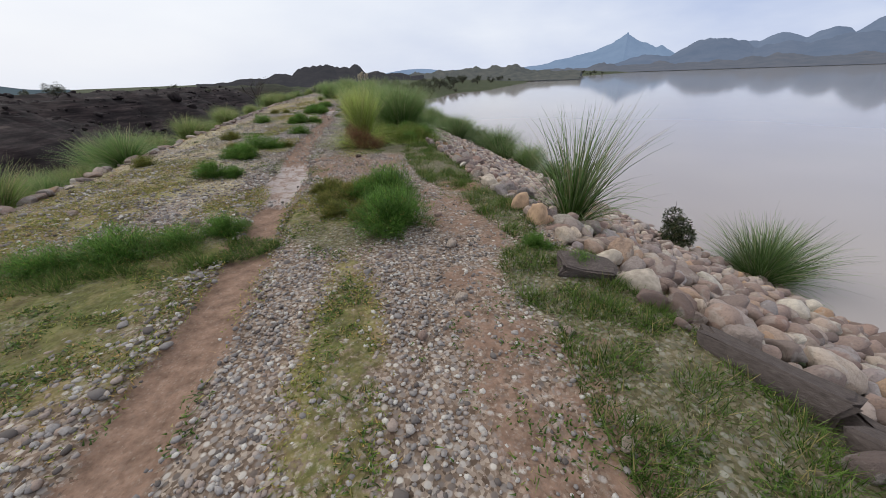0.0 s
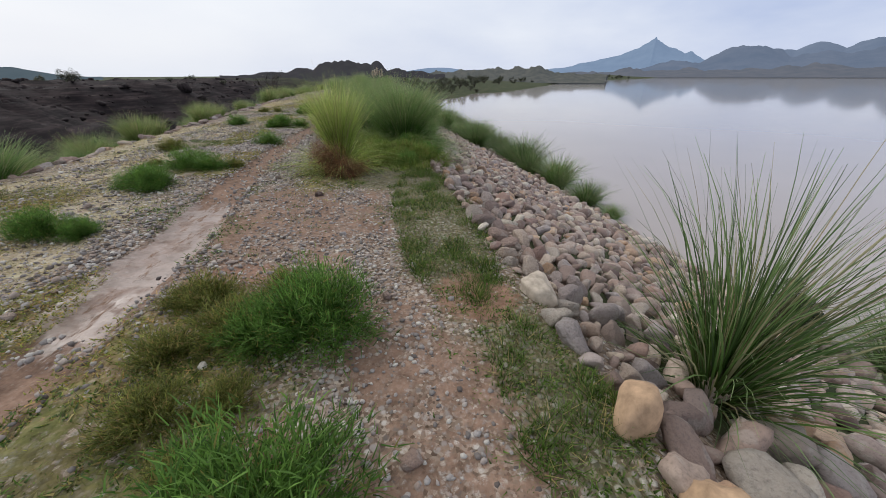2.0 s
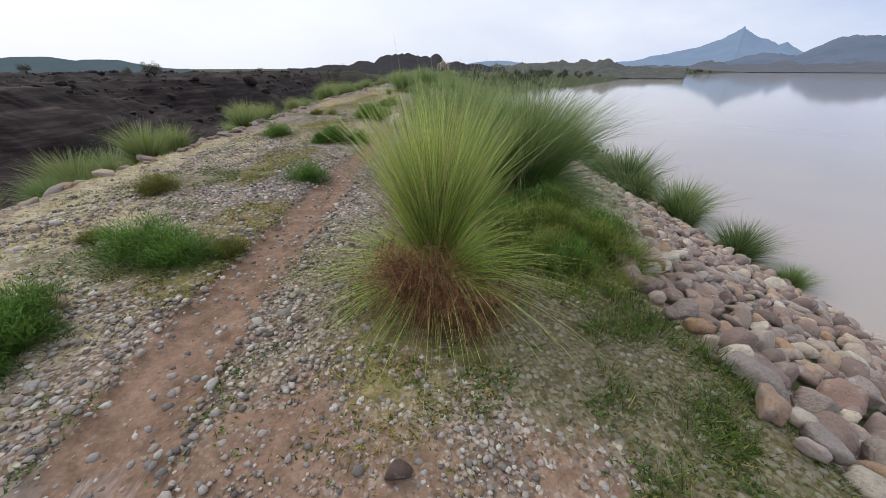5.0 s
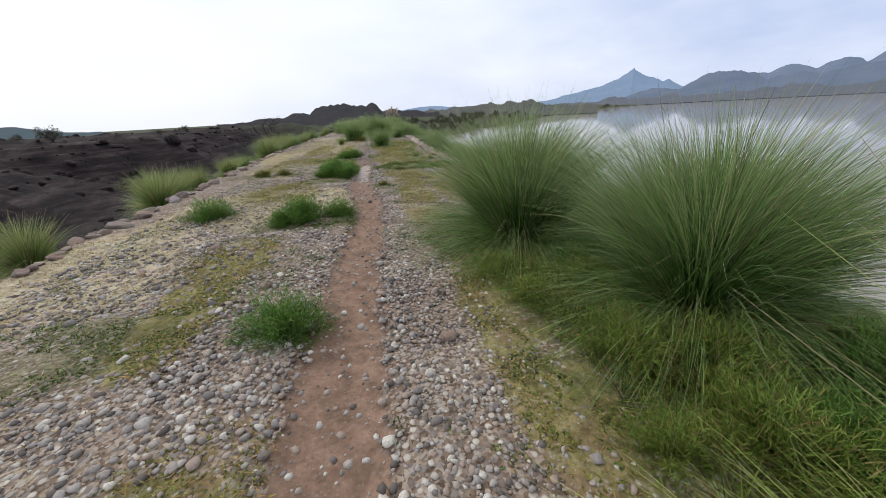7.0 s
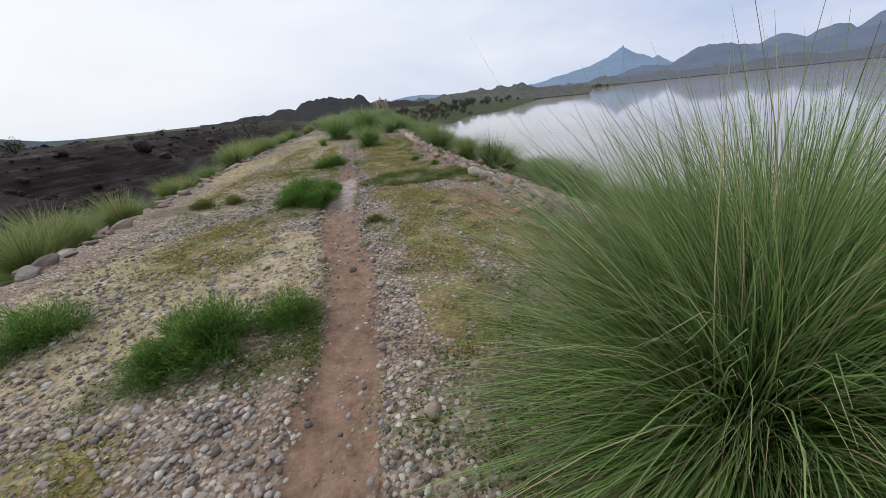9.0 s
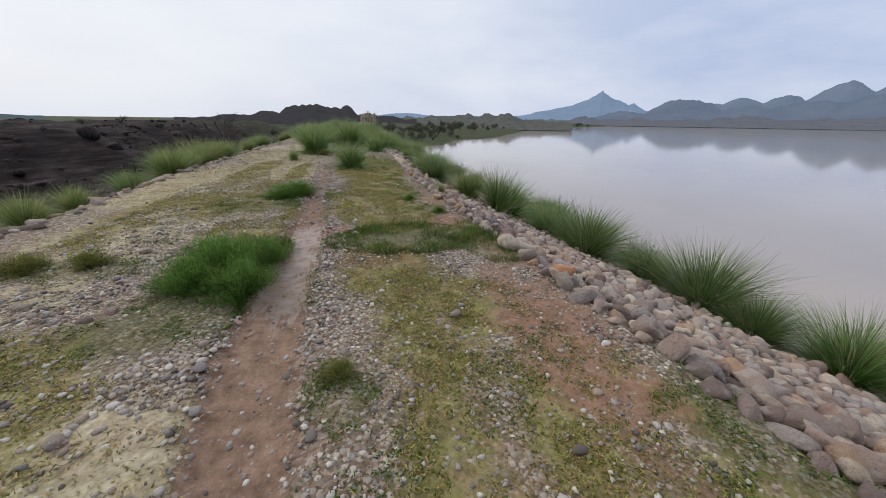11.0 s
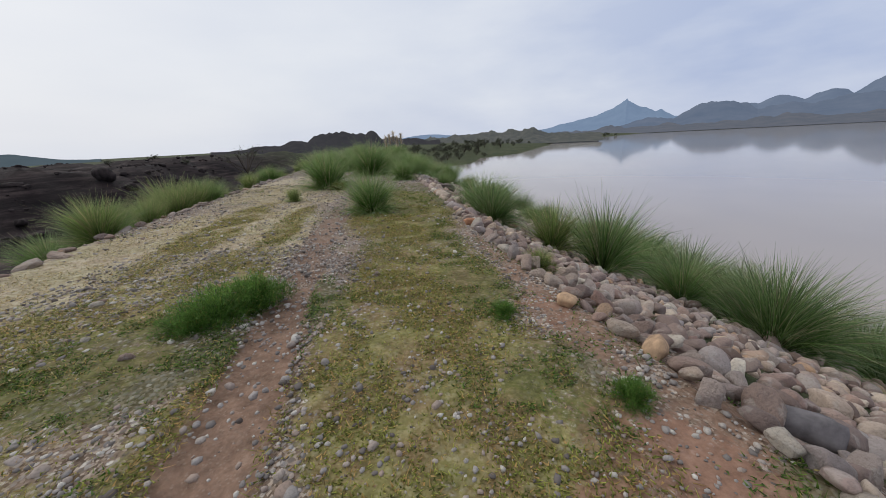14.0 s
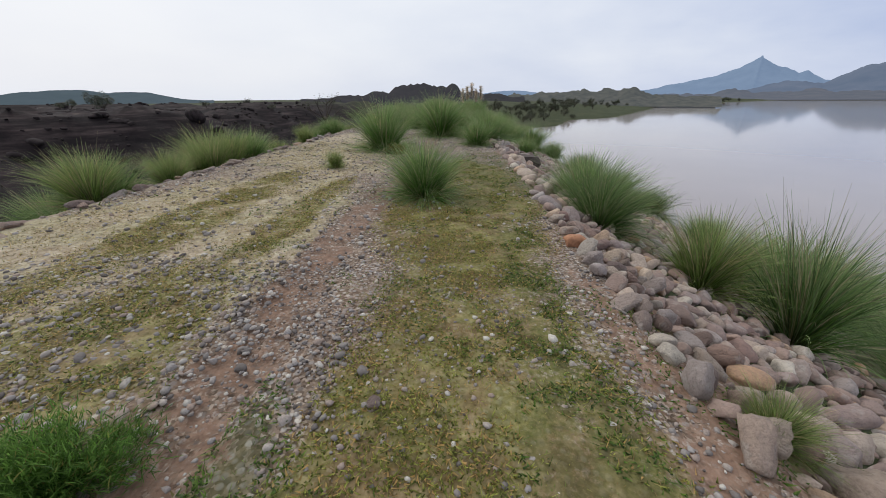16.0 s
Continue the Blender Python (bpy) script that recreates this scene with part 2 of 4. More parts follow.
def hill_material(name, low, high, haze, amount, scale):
    """A far hillside: scrubby slopes, with the morning haze put into their colours and a glow."""
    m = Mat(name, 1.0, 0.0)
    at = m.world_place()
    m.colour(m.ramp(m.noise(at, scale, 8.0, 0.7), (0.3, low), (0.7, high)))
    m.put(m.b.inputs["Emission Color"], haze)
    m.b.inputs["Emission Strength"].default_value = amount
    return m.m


def water_material():
    m = Mat("lake_water", 0.06, 0.5)
    at = m.world_place()
    m.colour(m.ramp(m.noise(at, 0.05, 3.0), (0.3, (0.36, 0.315, 0.29)), (0.7, (0.41, 0.36, 0.335))))
    m.b.inputs["IOR"].default_value = 1.33
    m.bump(m.noise(at, 1.6, 3.0), 0.012, 0.05)
    return m.m


def plain(name, c, rough=0.8, vary=0.25, scale=20.0):
    m = Mat(name, rough, 0.25)
    n = m.noise(m.place(), scale, 5.0)
    m.colour(m.mix(m.range(n, 0.35, 0.7, 0.0, 1.0), tuple(v * (1 - vary) for v in c), tuple(min(1, v * (1 + vary)) for v in c)))
    m.bump(n, 0.3, 0.01)
    return m.m


GROUND = ground_material()
STONE = stone_material("stone", "object")
STONE_MASS = stone_material("stone_mass", "island")
DARK_STONE = dark_stone_material()
PEBBLE = pebble_material()
WATER = water_material()
REED = blade_material("tall_grass_leaf", (0.15, 0.14, 0.05), (0.095, 0.225, 0.04), (0.29, 0.4, 0.19), (0.4, 0.38, 0.24), 0.14, 0.36)
REED_YELLOW = blade_material("yellow_green_grass_leaf", (0.3, 0.24, 0.09), (0.31, 0.45, 0.08), (0.48, 0.58, 0.22), (0.48, 0.43, 0.23), 0.16)
REED_GREY = blade_material("lakeside_grass_leaf", (0.12, 0.12, 0.05), (0.085, 0.175, 0.042), (0.22, 0.31, 0.15), (0.34, 0.33, 0.22), 0.14, 0.34)
REED_LIGHT = blade_material("pale_green_grass_leaf", (0.2, 0.18, 0.08), (0.16, 0.26, 0.06), (0.32, 0.4, 0.18), (0.38, 0.33, 0.2), 0.2)
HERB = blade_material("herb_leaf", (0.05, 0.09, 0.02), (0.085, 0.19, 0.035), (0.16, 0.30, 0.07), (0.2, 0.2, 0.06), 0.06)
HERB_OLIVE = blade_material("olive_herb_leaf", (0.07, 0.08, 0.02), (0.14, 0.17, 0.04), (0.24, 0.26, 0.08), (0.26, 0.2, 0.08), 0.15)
TURF = blade_material("turf_leaf", (0.03, 0.055, 0.01), (0.075, 0.145, 0.022), (0.16, 0.25, 0.055), (0.27, 0.24, 0.1), 0.12, 0.3)
WEED = blade_material("weed_leaf", (0.07, 0.1, 0.02), (0.15, 0.24, 0.042), (0.26, 0.36, 0.09), (0.27, 0.22, 0.09), 0.2)
OLIVE_TURF = blade_material("olive_turf_leaf", (0.1, 0.097, 0.026), (0.21, 0.245, 0.052), (0.4, 0.42, 0.125), (0.4, 0.28, 0.12), 0.28)
DRY = blade_material("dry_herb_leaf", (0.22, 0.185, 0.085), (0.42, 0.375, 0.195), (0.62, 0.57, 0.38), (0.42, 0.33, 0.2), 0.3)
THATCH = blade_material("dead_thatch", (0.16, 0.07, 0.035), (0.3, 0.145, 0.075), (0.42, 0.25, 0.14), (0.1, 0.05, 0.03), 0.3, 0.15)
STRAW = blade_material("seed_stalk", (0.2, 0.19, 0.09), (0.28, 0.27, 0.14), (0.34, 0.31, 0.2), (0.2, 0.17, 0.1), 0.3, 0.15)
PLUME = blade_material("plume", (0.5, 0.45, 0.38), (0.66, 0.6, 0.54), (0.78, 0.74, 0.7), (0.6, 0.5, 0.44), 0.2)
LEAF_DARK = blade_material("dark_leaf", (0.02, 0.03, 0.012), (0.04, 0.055, 0.02), (0.065, 0.085, 0.035), (0.08, 0.07, 0.04), 0.2, 0.2)
# leaf colour of distant trees, paled to stand in for haze
LEAF_FAR = blade_material("haze_tinted_leaf", (0.04, 0.05, 0.035), (0.07, 0.085, 0.055), (0.11, 0.125, 0.085), (0.1, 0.09, 0.07), 0.2, 0.2)
BARK = plain("bark", (0.07, 0.055, 0.045), 0.9)


# ---- mesh helpers ----
rng = np.random.default_rng(7)


def mesh_of(name, verts, faces, material, smooth=False, **masks):
    me = bpy.data.meshes.new(name)
    verts, faces = np.asarray(verts, dtype=np.float32), np.asarray(faces, dtype=np.int32)
    k = faces.shape[1]
    me.vertices.add(len(verts))
    me.vertices.foreach_set("co", verts.ravel())
    me.loops.add(faces.size)
    me.loops.foreach_set("vertex_index", faces.ravel())
    me.polygons.add(len(faces))
    me.polygons.foreach_set("loop_start", np.arange(0, faces.size, k, dtype=np.int32))
    if smooth:
        me.polygons.foreach_set("use_smooth", np.ones(len(faces), dtype=bool))
    for key, values in masks.items():
        me.attributes.new(key, "FLOAT", "POINT").data.foreach_set("value", np.asarray(values, dtype=np.float32))
    me.materials.append(material)
    me.update(calc_edges=True)
    me.validate()
    return me


def part(name, me, parent, label=""):
    ob = new(name, me)
    ob.parent = parent
    return tagged(ob, label)


def thing(name, label, category, group="", kind=""):
    return tagged(new(name), label, category, group, kind)


def value_noise(x, y, scale, seed=0):
    """Smooth noise in 0..1 over arrays of places."""
    out = np.zeros_like(x, dtype=float)
    amp, total = 1.0, 0.0
    for octave in range(4):
        px, py = x * scale + seed * 17.3 + octave * 5.1, y * scale + seed * 9.7 + octave * 3.3
        ix, iy = np.floor(px).astype(np.int64), np.floor(py).astype(np.int64)
        fx, fy = px - ix, py - iy
        fx, fy = fx * fx * (3 - 2 * fx), fy * fy * (3 - 2 * fy)

        def h(a, b):
            v = np.sin(a * 127.1 + b * 311.7 + seed * 74.7) * 43758.5453
            return v - np.floor(v)

        out += amp * ((h(ix, iy) * (1 - fx) + h(ix + 1, iy) * fx) * (1 - fy) + (h(ix, iy + 1) * (1 - fx) + h(ix + 1, iy + 1) * fx) * fy)
        total += amp
        amp, scale = amp * 0.5, scale * 2.1
    return out / total


def ease(x, a, b):
    u = np.clip((x - a) / (b - a), 0, 1)
    return u * u * (3 - 2 * u)


# ---- the lie of the land ----
WATER_Z = -3.4


def edge_right(y):
    return 2.7 - 1.15 * np.clip((y - 3) / 21, 0, 1)


def edge_left(y):
    return -3.6 - 1.1 * np.clip((y - 4) / 22, 0, 1)


SHORE = np.array([(10.1, -3000), (10.1, 6), (9.4, 22), (9.4, 66), (16.2, 82), (25.5, 105), (41, 117), (75, 166), (121, 242), (210, 318), (350, 430), (520, 420), (640, 330), (700, 150), (800, -3000)], dtype=float)


def lake_depth(x, y):
    """Metres to the shore: over 0 in the lake, under 0 on land."""
    best, inside = np.full(x.shape, 1e9), np.zeros(x.shape, dtype=bool)
    for (ax, ay), (bx, by) in zip(SHORE, np.roll(SHORE, -1, 0)):
        u = np.clip(((x - ax) * (bx - ax) + (y - ay) * (by - ay)) / ((bx - ax) ** 2 + (by - ay) ** 2), 0, 1)
        best = np.minimum(best, np.hypot(x - ax - u * (bx - ax), y - ay - u * (by - ay)))
        if by != ay:
            inside ^= ((ay > y) != (by > y)) & (x < (bx - ax) * (y - ay) / (by - ay) + ax)
    return np.where(inside, best, -best)


def height(x, y):
    x, y = np.asarray(x, dtype=float), np.asarray(y, dtype=float)
    r, l = edge_right(y), edge_left(y)
    lake = lake_depth(x, y)
    # the bank on the water side and the one on the land side
    bank_r = -(x - r) * 0.45
    bank_l = -(l - x) * 0.5
    dam = np.where(x > r, bank_r, np.where(x < l, bank_l, 0.0))
    dam = dam + 0.05 * (value_noise(x, y, 0.9, 1) - 0.5) * (x < r + 0.2)
    # open land: a low valley beside the dam, then a plateau in worn ledges
    front = -15.0 - 3.0 * (value_noise(x * 0, y, 0.05, 2) - 0.5)
    plateau = ease(front - x + 14 * (value_noise(x, y, 0.07, 3) - 0.5), 0, 12)
    raw = plateau * 3.75 + (1.6 * (value_noise(x, y, 0.11, 4) - 0.5) + 1.5 * (value_noise(x, y, 0.38, 5) - 0.5)) * plateau
    ledge = np.floor(raw / 0.62) * 0.62 + 0.62 * ease(raw / 0.62 - np.floor(raw / 0.62), 0.5, 0.68)
    valley = -3.4 + np.where(x < -8, 0.15 * raw + 0.85 * ledge, 0)
    valley = valley + 2.0 * ease(y, 85, 150) * (1 - plateau)
    land = valley - 7 * ease(np.hypot(x, y - 10), 110, 260)
    # shores rise gently, the lake bed falls away
    shore = np.where(lake > 0, WATER_Z - np.minimum(lake * 0.35, 3.0), WATER_Z + 0.05 + np.minimum(-lake * 0.045, 3.4) + 0.4 * (value_noise(x, y, 0.08, 6) - 0.5) * np.clip(-lake / 6, 0, 1))
    far = ease(y, 62, 90)
    right_side = np.maximum(np.minimum(bank_r, 0), -6.5)
    near_shape = np.where(x > r, right_side, np.where(x < l, np.maximum(dam, land), dam))
    far_shape = np.where(x > -8, shore, np.maximum(shore - 2 * ease(-x, 8, 30), land))
    near_shape = near_shape - 0.021 * np.clip(x, -7, 7)
    out = near_shape * (1 - far) + far_shape * far
    return out


def band(v, centre, half, soft):
    return 1 - ease(np.abs(v - centre), half, half + soft)


def spot(x, y, cx, cy, rx, ry):
    d = np.hypot((x - cx) / rx, (y - cy) / ry)
    return 1 - ease(d, 0.55, 1.25)


def rut_left(y):
    return -0.28 - 0.12 * ease(y, 3, 7) - 0.25 * ease(y, 6.5, 9) + 0.1 * ease(y, 12, 15) - 0.3 * ease(y, 15, 18) - 0.12 * ease(y, 20, 25) + 0.4 * ease(y, 25.5, 30)


def rut_right(y):
    return 1.75 - 0.6 * ease(y, 4, 7) + 0.35 * ease(y, 13, 17) + 0.25 * ease(y, 20, 25)


GREEN_SPOTS = [(0.55, 4.4, 0.7, 1.0), (0.64, 2.0, 0.2, 1.2), (-1.5, 2.9, 1.1, 0.9), (-1.6, 4.0, 1.6, 0.5), (-2.6, 2.4, 0.9, 1.2), (2.45, 1.1, 0.5, 1.6), (2.3, 2.6, 0.5, 0.8), (2.05, 7.3, 0.45, 2.3), (1.3, 9.0, 1.0, 1.0),
               (1.6, 11.6, 1.2, 2.6), (0.9, 13.6, 0.8, 2.0), (-1.6, 9.6, 1.0, 0.5), (-2.5, 12.0, 0.8, 0.5), (-1.4, 14.6, 0.9, 0.4), (0.7, 19.9, 0.85, 0.38), (1.9, 16.2, 0.5, 0.9),
               (-3.2, 19.3, 1.2, 0.4), (-0.25, 17.1, 0.25, 0.4), (-1.5, 18.2, 0.8, 0.6), (1.0, 21.3, 0.35, 0.5), (0.9, 23.0, 0.35, 1.2), (0.95, 25.5, 0.3, 1.2), (-0.9, 22.9, 0.6, 0.5), (-1.9, 22.2, 0.9, 0.7), (1.7, 20.2, 0.4, 0.5), (0.9, 29, 1.3, 3)]
LUSH_SPOTS = [(2.42, 1.25, 0.55, 1.15), (0.6, 19.85, 1.0, 0.55), (1.55, 19.6, 0.35, 0.75), (2.25, 2.75, 0.35, 0.55), (2.08, 7.2, 0.42, 1.75), (2.35, 4.6, 0.25, 1.0), (-1.5, 3.75, 0.9, 0.35), (1.7, 11.0, 0.8, 1.2), (-1.35, 19.6, 0.4, 0.5), (-1.2, 3.9, 1.0, 0.3)]
DRY_SPOTS = [(-2.5, 8.0, 1.5, 3.5), (-3.2, 12.5, 1.0, 3.2), (-2.2, 16.0, 1.7, 1.8), (-3.2, 3.0, 1.4, 2.0), (-3.0, 25.0, 1.8, 5.0), (-3.0, 20.6, 1.1, 2.0), (-3.0, 33.0, 1.9, 6.0), (-1.9, 26.0, 0.9, 3.0)]
OLIVE_SPOTS = [(-2.7, 6.3, 1.0, 2.6), (-1.9, 12.6, 0.35, 1.2), (0.45, 23.5, 0.85, 3.6), (0.4, 27.5, 1.2, 3.5), (0.5, 21.2, 0.8, 1.4), (0.6, 17.8, 0.8, 1.0), (0.3, 15.6, 0.4, 2.0), (-1.2, 10.4, 0.5, 0.8), (0.3, 4.9, 0.75, 1.0), (0.2, 18.8, 0.6, 1.0), (-1.6, 20.0, 0.6, 1.5),
               (-1.9, 23.6, 0.7, 1.4), (-1.3, 3.2, 1.3, 1.6), (-2.4, 2.2, 1.4, 2.2), (-0.9, 5.4, 0.5, 0.8), (0.62, 2.1, 0.3, 1.5), (-1.2, 9.6, 0.6, 0.7), (-1.9, 13.5, 0.5, 0.8), (-1.0, 21.2, 0.45, 1.2), (-2.3, 17.0, 0.8, 1.2), (0.7, 9.2, 0.6, 1.5), (0.5, 11.6, 0.35, 1.8), (-2.9, 26.5, 0.5, 3.0), (-3.4, 21.5, 0.5, 2.0), (-1.7, 26.5, 0.3, 2.5), (-2.5, 22.6, 1.3, 1.5), (1.2, 16.3, 0.7, 1.2), (-0.2, 22.0, 0.4, 1.5)]


def masks(x, y):
    on_top = ((x > edge_left(y) - 0.3) & (x < edge_right(y) + 0.6) & (y < 70)).astype(float)
    patchy = value_noise(x, y, 1.6, 11)
    wide = 0.085 + 0.085 * ease(y, 5.0, 7.5) - 0.06 * ease(y, 11, 14) + 0.05 * ease(y, 15, 18)
    dirt = band(x, rut_left(y), wide * 0.7, 0.3) * (1.0 - 0.45 * ease(y, 21, 24))
    dirt = np.maximum(dirt, 0.46 * band(x, rut_right(y), 0.32, 0.3) * (0.45 + 0.8 * (patchy > 0.45)))
    dirt = np.maximum(dirt, 0.85 * spot(x, y, 0.3, 7.3, 0.9, 1.3) * patchy * 1.3)
    turf = np.zeros_like(x)
    for s in GREEN_SPOTS:
        turf = np.maximum(turf, spot(x, y, *s))
    dry = np.zeros_like(x)
    for s in DRY_SPOTS:
        dry = np.maximum(dry, spot(x, y, *s))
    dirt = dirt * (1 - 0.85 * turf * (x > 0.3))
    lush = np.zeros_like(x)
    for s in LUSH_SPOTS:
        lush = np.maximum(lush, spot(x, y, *s))
    olive = np.zeros_like(x)
    for s in OLIVE_SPOTS:
        olive = np.maximum(olive, spot(x, y, *s))
    olive = olive * (0.25 + 0.9 * value_noise(x, y, 2.1, 14)) * (1 - 0.95 * band(x, rut_left(y), wide, 0.1))
    olive = np.clip(olive + 0.16 * ease(olive, 0.15, 0.5) * ease(y, 19, 20.5) * (x > -0.6), 0, 1)
    turf = np.clip(turf * (0.1 + 0.5 * patchy + 0.6 * value_noise(x, y, 3.4, 15)) + 0.3 * ease(patchy, 0.5, 0.7) + lush * (0.3 + 0.65 * value_noise(x, y, 2.8, 16)), 0, 1) * (1 - 0.9 * band(x, rut_left(y), wide, 0.1))
    dry = np.clip(dry * (0.3 + 0.1 * (y < 17) + 0.12 * ease(y, 13, 16) + 0.6 * value_noise(x * 2.2, y * 0.7, 1.1, 12)) + 0.4 * ease(value_noise(x * 1.8, y * 0.6, 0.8, 13), 0.52, 0.7) * (x < -1.0), 0, 1)
    dry = dry * (1 - 0.9 * band(x, rut_left(y), wide, 0.1)) * (1 - 0.6 * turf)
    red = np.maximum.reduce([spot(x, y, 1.15, 20.55, 0.5, 0.6), spot(x, y, -0.4, 20.25, 0.3, 0.35), spot(x, y, 0.05, 19.2, 0.5, 0.35), spot(x, y, 1.37, 17.3, 0.5, 1.2) * 0.85, spot(x, y, 2.15, 5.45, 0.35, 0.4) * 0.8, spot(x, y, 1.0, 4.3, 0.25, 0.35) * 0.8,
                             spot(x, y, 1.3, 22.2, 0.35, 0.4) * 0.6, spot(x, y, 0.4, 5.9, 0.5, 0.35) * 0.8]) * (0.5 + 0.7 * patchy)
    wet = np.maximum(band(x, rut_left(y) + 0.03, 0.17, 0.12) * ease(y, 17.6, 18.3) * (1 - ease(y, 20.4, 21.2)), band(x, rut_left(y) - 0.06 + 0.05 * np.sin(y * 3), 0.22, 0.14) * ease(y, 4.8, 5.6) * (1 - ease(y, 7.6, 8.2)))
    off = 1 - on_top
    burnt = ease(-x, 11, 16) * (1 - ease(y, 90, 150))
    return dict(dirt=dirt * on_top, turf=turf * on_top, dry=dry * on_top, olive=olive * on_top, red=red * on_top, wet=wet * on_top, scrub=off, burnt=burnt * off)


# ---- the large structure ----
def grow(a, b, step, factor):
    out, v = [a], a
    while (v < b) if step > 0 else (v > b):
        v += step
        step *= factor
        out.append(v)
    return out


def ground_sheet():
    xs = sorted(set(np.round(np.concatenate([np.arange(-5.2, 3.6, 0.075), grow(3.6, 4000, 0.25, 1.13), grow(-5.2, -4000, -0.2, 1.035)[:105], grow(-60, -4000, -2.0, 1.15)]), 3)))
    ys = sorted(set(np.round(np.concatenate([np.arange(-1, 31, 0.085), grow(31, 4000, 0.2, 1.045), grow(-1, -3000, -0.4, 1.2)]), 3)))
    X, Y = np.meshgrid(np.array(xs), np.array(ys))
    x, y = X.ravel(), Y.ravel()
    z = height(x, y)
    k = masks(x, y)
    crest = (1 - k["scrub"])
    z = z + crest * (0.035 * (value_noise(x, y, 5.0, 8) - 0.5) + 0.02 * k["turf"] - 0.045 * k["dirt"] * band(x, rut_left(y), 0.2, 0.2) - 0.02 * k["wet"])
    nx, ny = len(xs), len(ys)
    i = np.arange(ny - 1)[:, None] * nx + np.arange(nx - 1)[None, :]
    i = i.ravel()
    faces = np.stack([i, i + 1, i + 1 + nx, i + nx], 1)
    ob = new("ground", mesh_of("ground", np.stack([x, y, z], 1), faces, GROUND, True, **k))
    return tagged(ob, "gravel and earth dam crest with grass, falling to dark burnt land", "ground", kind="structure")


ground_sheet()

water = new("water", mesh_of("water", [(3.0, -3000, WATER_Z), (2500, -3000, WATER_Z), (2500, 1200, WATER_Z), (3.0, 1200, WATER_Z)], [(0, 1, 2, 3)], WATER))
tagged(water, "still pale muddy lake mirroring the hills", "lake", kind="structure")


def ridge(name, label, distance, depth, floor, tops, material, rough, step=0.25, seed=0):
    """A hill range round the viewer's west-to-east arc. tops: (bearing, height angle, width to its left, width to its right), in degrees, and how blunt it is."""
    lo = min(t[0] - 2.2 * t[2] for t in tops)
    hi = max(t[0] + 2.2 * t[3] for t in tops)
    bearings = np.arange(lo, hi + step, step)
    rows = np.linspace(-1, 1, 19)
    B, R = np.meshgrid(bearings, rows)
    crest = np.zeros_like(B)
    for b, e, wl_, wr_, sharp in tops:
        w = np.where(B < b, wl_, wr_)
        crest = np.maximum(crest, np.tan(np.radians(e)) * distance * np.exp(-np.abs((B - b) / w) ** sharp))
    d = distance * (1 + R * depth)
    x, y = 0.4 + d * np.sin(np.radians(B)), 8 + d * np.cos(np.radians(B))
    fall = np.clip(1 - np.abs(R) ** 1.3, 0, 1)
    n = value_noise(x, y, 22.0 / distance, seed) - 0.5 + 0.7 * (value_noise(x, y, 60.0 / distance, seed + 1) - 0.5)
    z = (crest + 1.45 - floor) * fall * (1 + rough * n * 2) + floor + rough * n * 0.25 * crest.max() * fall
    nb, nr = len(bearings), len(rows)
    i = (np.arange(nr - 1)[:, None] * nb + np.arange(nb - 1)[None, :]).ravel()
    faces = np.stack([i, i + 1, i + 1 + nb, i + nb], 1)
    ob = new(name, mesh_of(name, np.stack([x.ravel(), y.ravel(), z.ravel()], 1), faces, material, True))
    return tagged(ob, label, "hills", kind="structure")


# distance haze is painted in: bluish base tones, and emission on every hill
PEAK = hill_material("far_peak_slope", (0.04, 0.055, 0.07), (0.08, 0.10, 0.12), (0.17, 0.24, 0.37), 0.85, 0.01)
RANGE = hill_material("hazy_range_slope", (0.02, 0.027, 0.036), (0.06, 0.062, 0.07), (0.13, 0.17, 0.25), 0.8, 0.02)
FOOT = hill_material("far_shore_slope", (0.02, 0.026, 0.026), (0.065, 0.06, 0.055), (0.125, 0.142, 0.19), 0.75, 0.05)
BLUE = hill_material("haze_blue_hill_slope", (0.02, 0.028, 0.028), (0.045, 0.055, 0.055), (0.09, 0.125, 0.16), 0.6, 0.02)
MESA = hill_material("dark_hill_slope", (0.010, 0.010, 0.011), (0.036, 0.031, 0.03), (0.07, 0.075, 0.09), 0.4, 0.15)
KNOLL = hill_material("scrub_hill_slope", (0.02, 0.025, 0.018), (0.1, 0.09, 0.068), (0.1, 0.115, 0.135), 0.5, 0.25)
ridge("backdrop_peak", "pointed mountain far across the lake, tinted haze blue", 1900, 0.16, -3, [(36.75, 3.95, 7.2, 6.2, 1.0), (36.85, 4.14, 1.0, 0.6, 1.6), (33.5, 2.34, 4.0, 4.0, 1.7), (40.9, 2.31, 3.5, 3.0, 1.5), (29.5, 1.61, 3.5, 4, 2.0), (26, 0.87, 4, 5, 2.0)], PEAK, 0.10, 0.1, 21)
RANGE_FAR = hill_material("haze_pale_range_slope", (0.03, 0.04, 0.052), (0.07, 0.08, 0.095), (0.15, 0.195, 0.29), 0.75, 0.012)
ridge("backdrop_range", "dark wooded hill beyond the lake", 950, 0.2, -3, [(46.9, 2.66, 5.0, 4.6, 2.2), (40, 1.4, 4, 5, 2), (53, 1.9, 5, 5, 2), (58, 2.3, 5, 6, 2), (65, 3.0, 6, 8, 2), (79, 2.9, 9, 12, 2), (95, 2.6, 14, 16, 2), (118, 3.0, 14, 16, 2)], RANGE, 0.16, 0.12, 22)
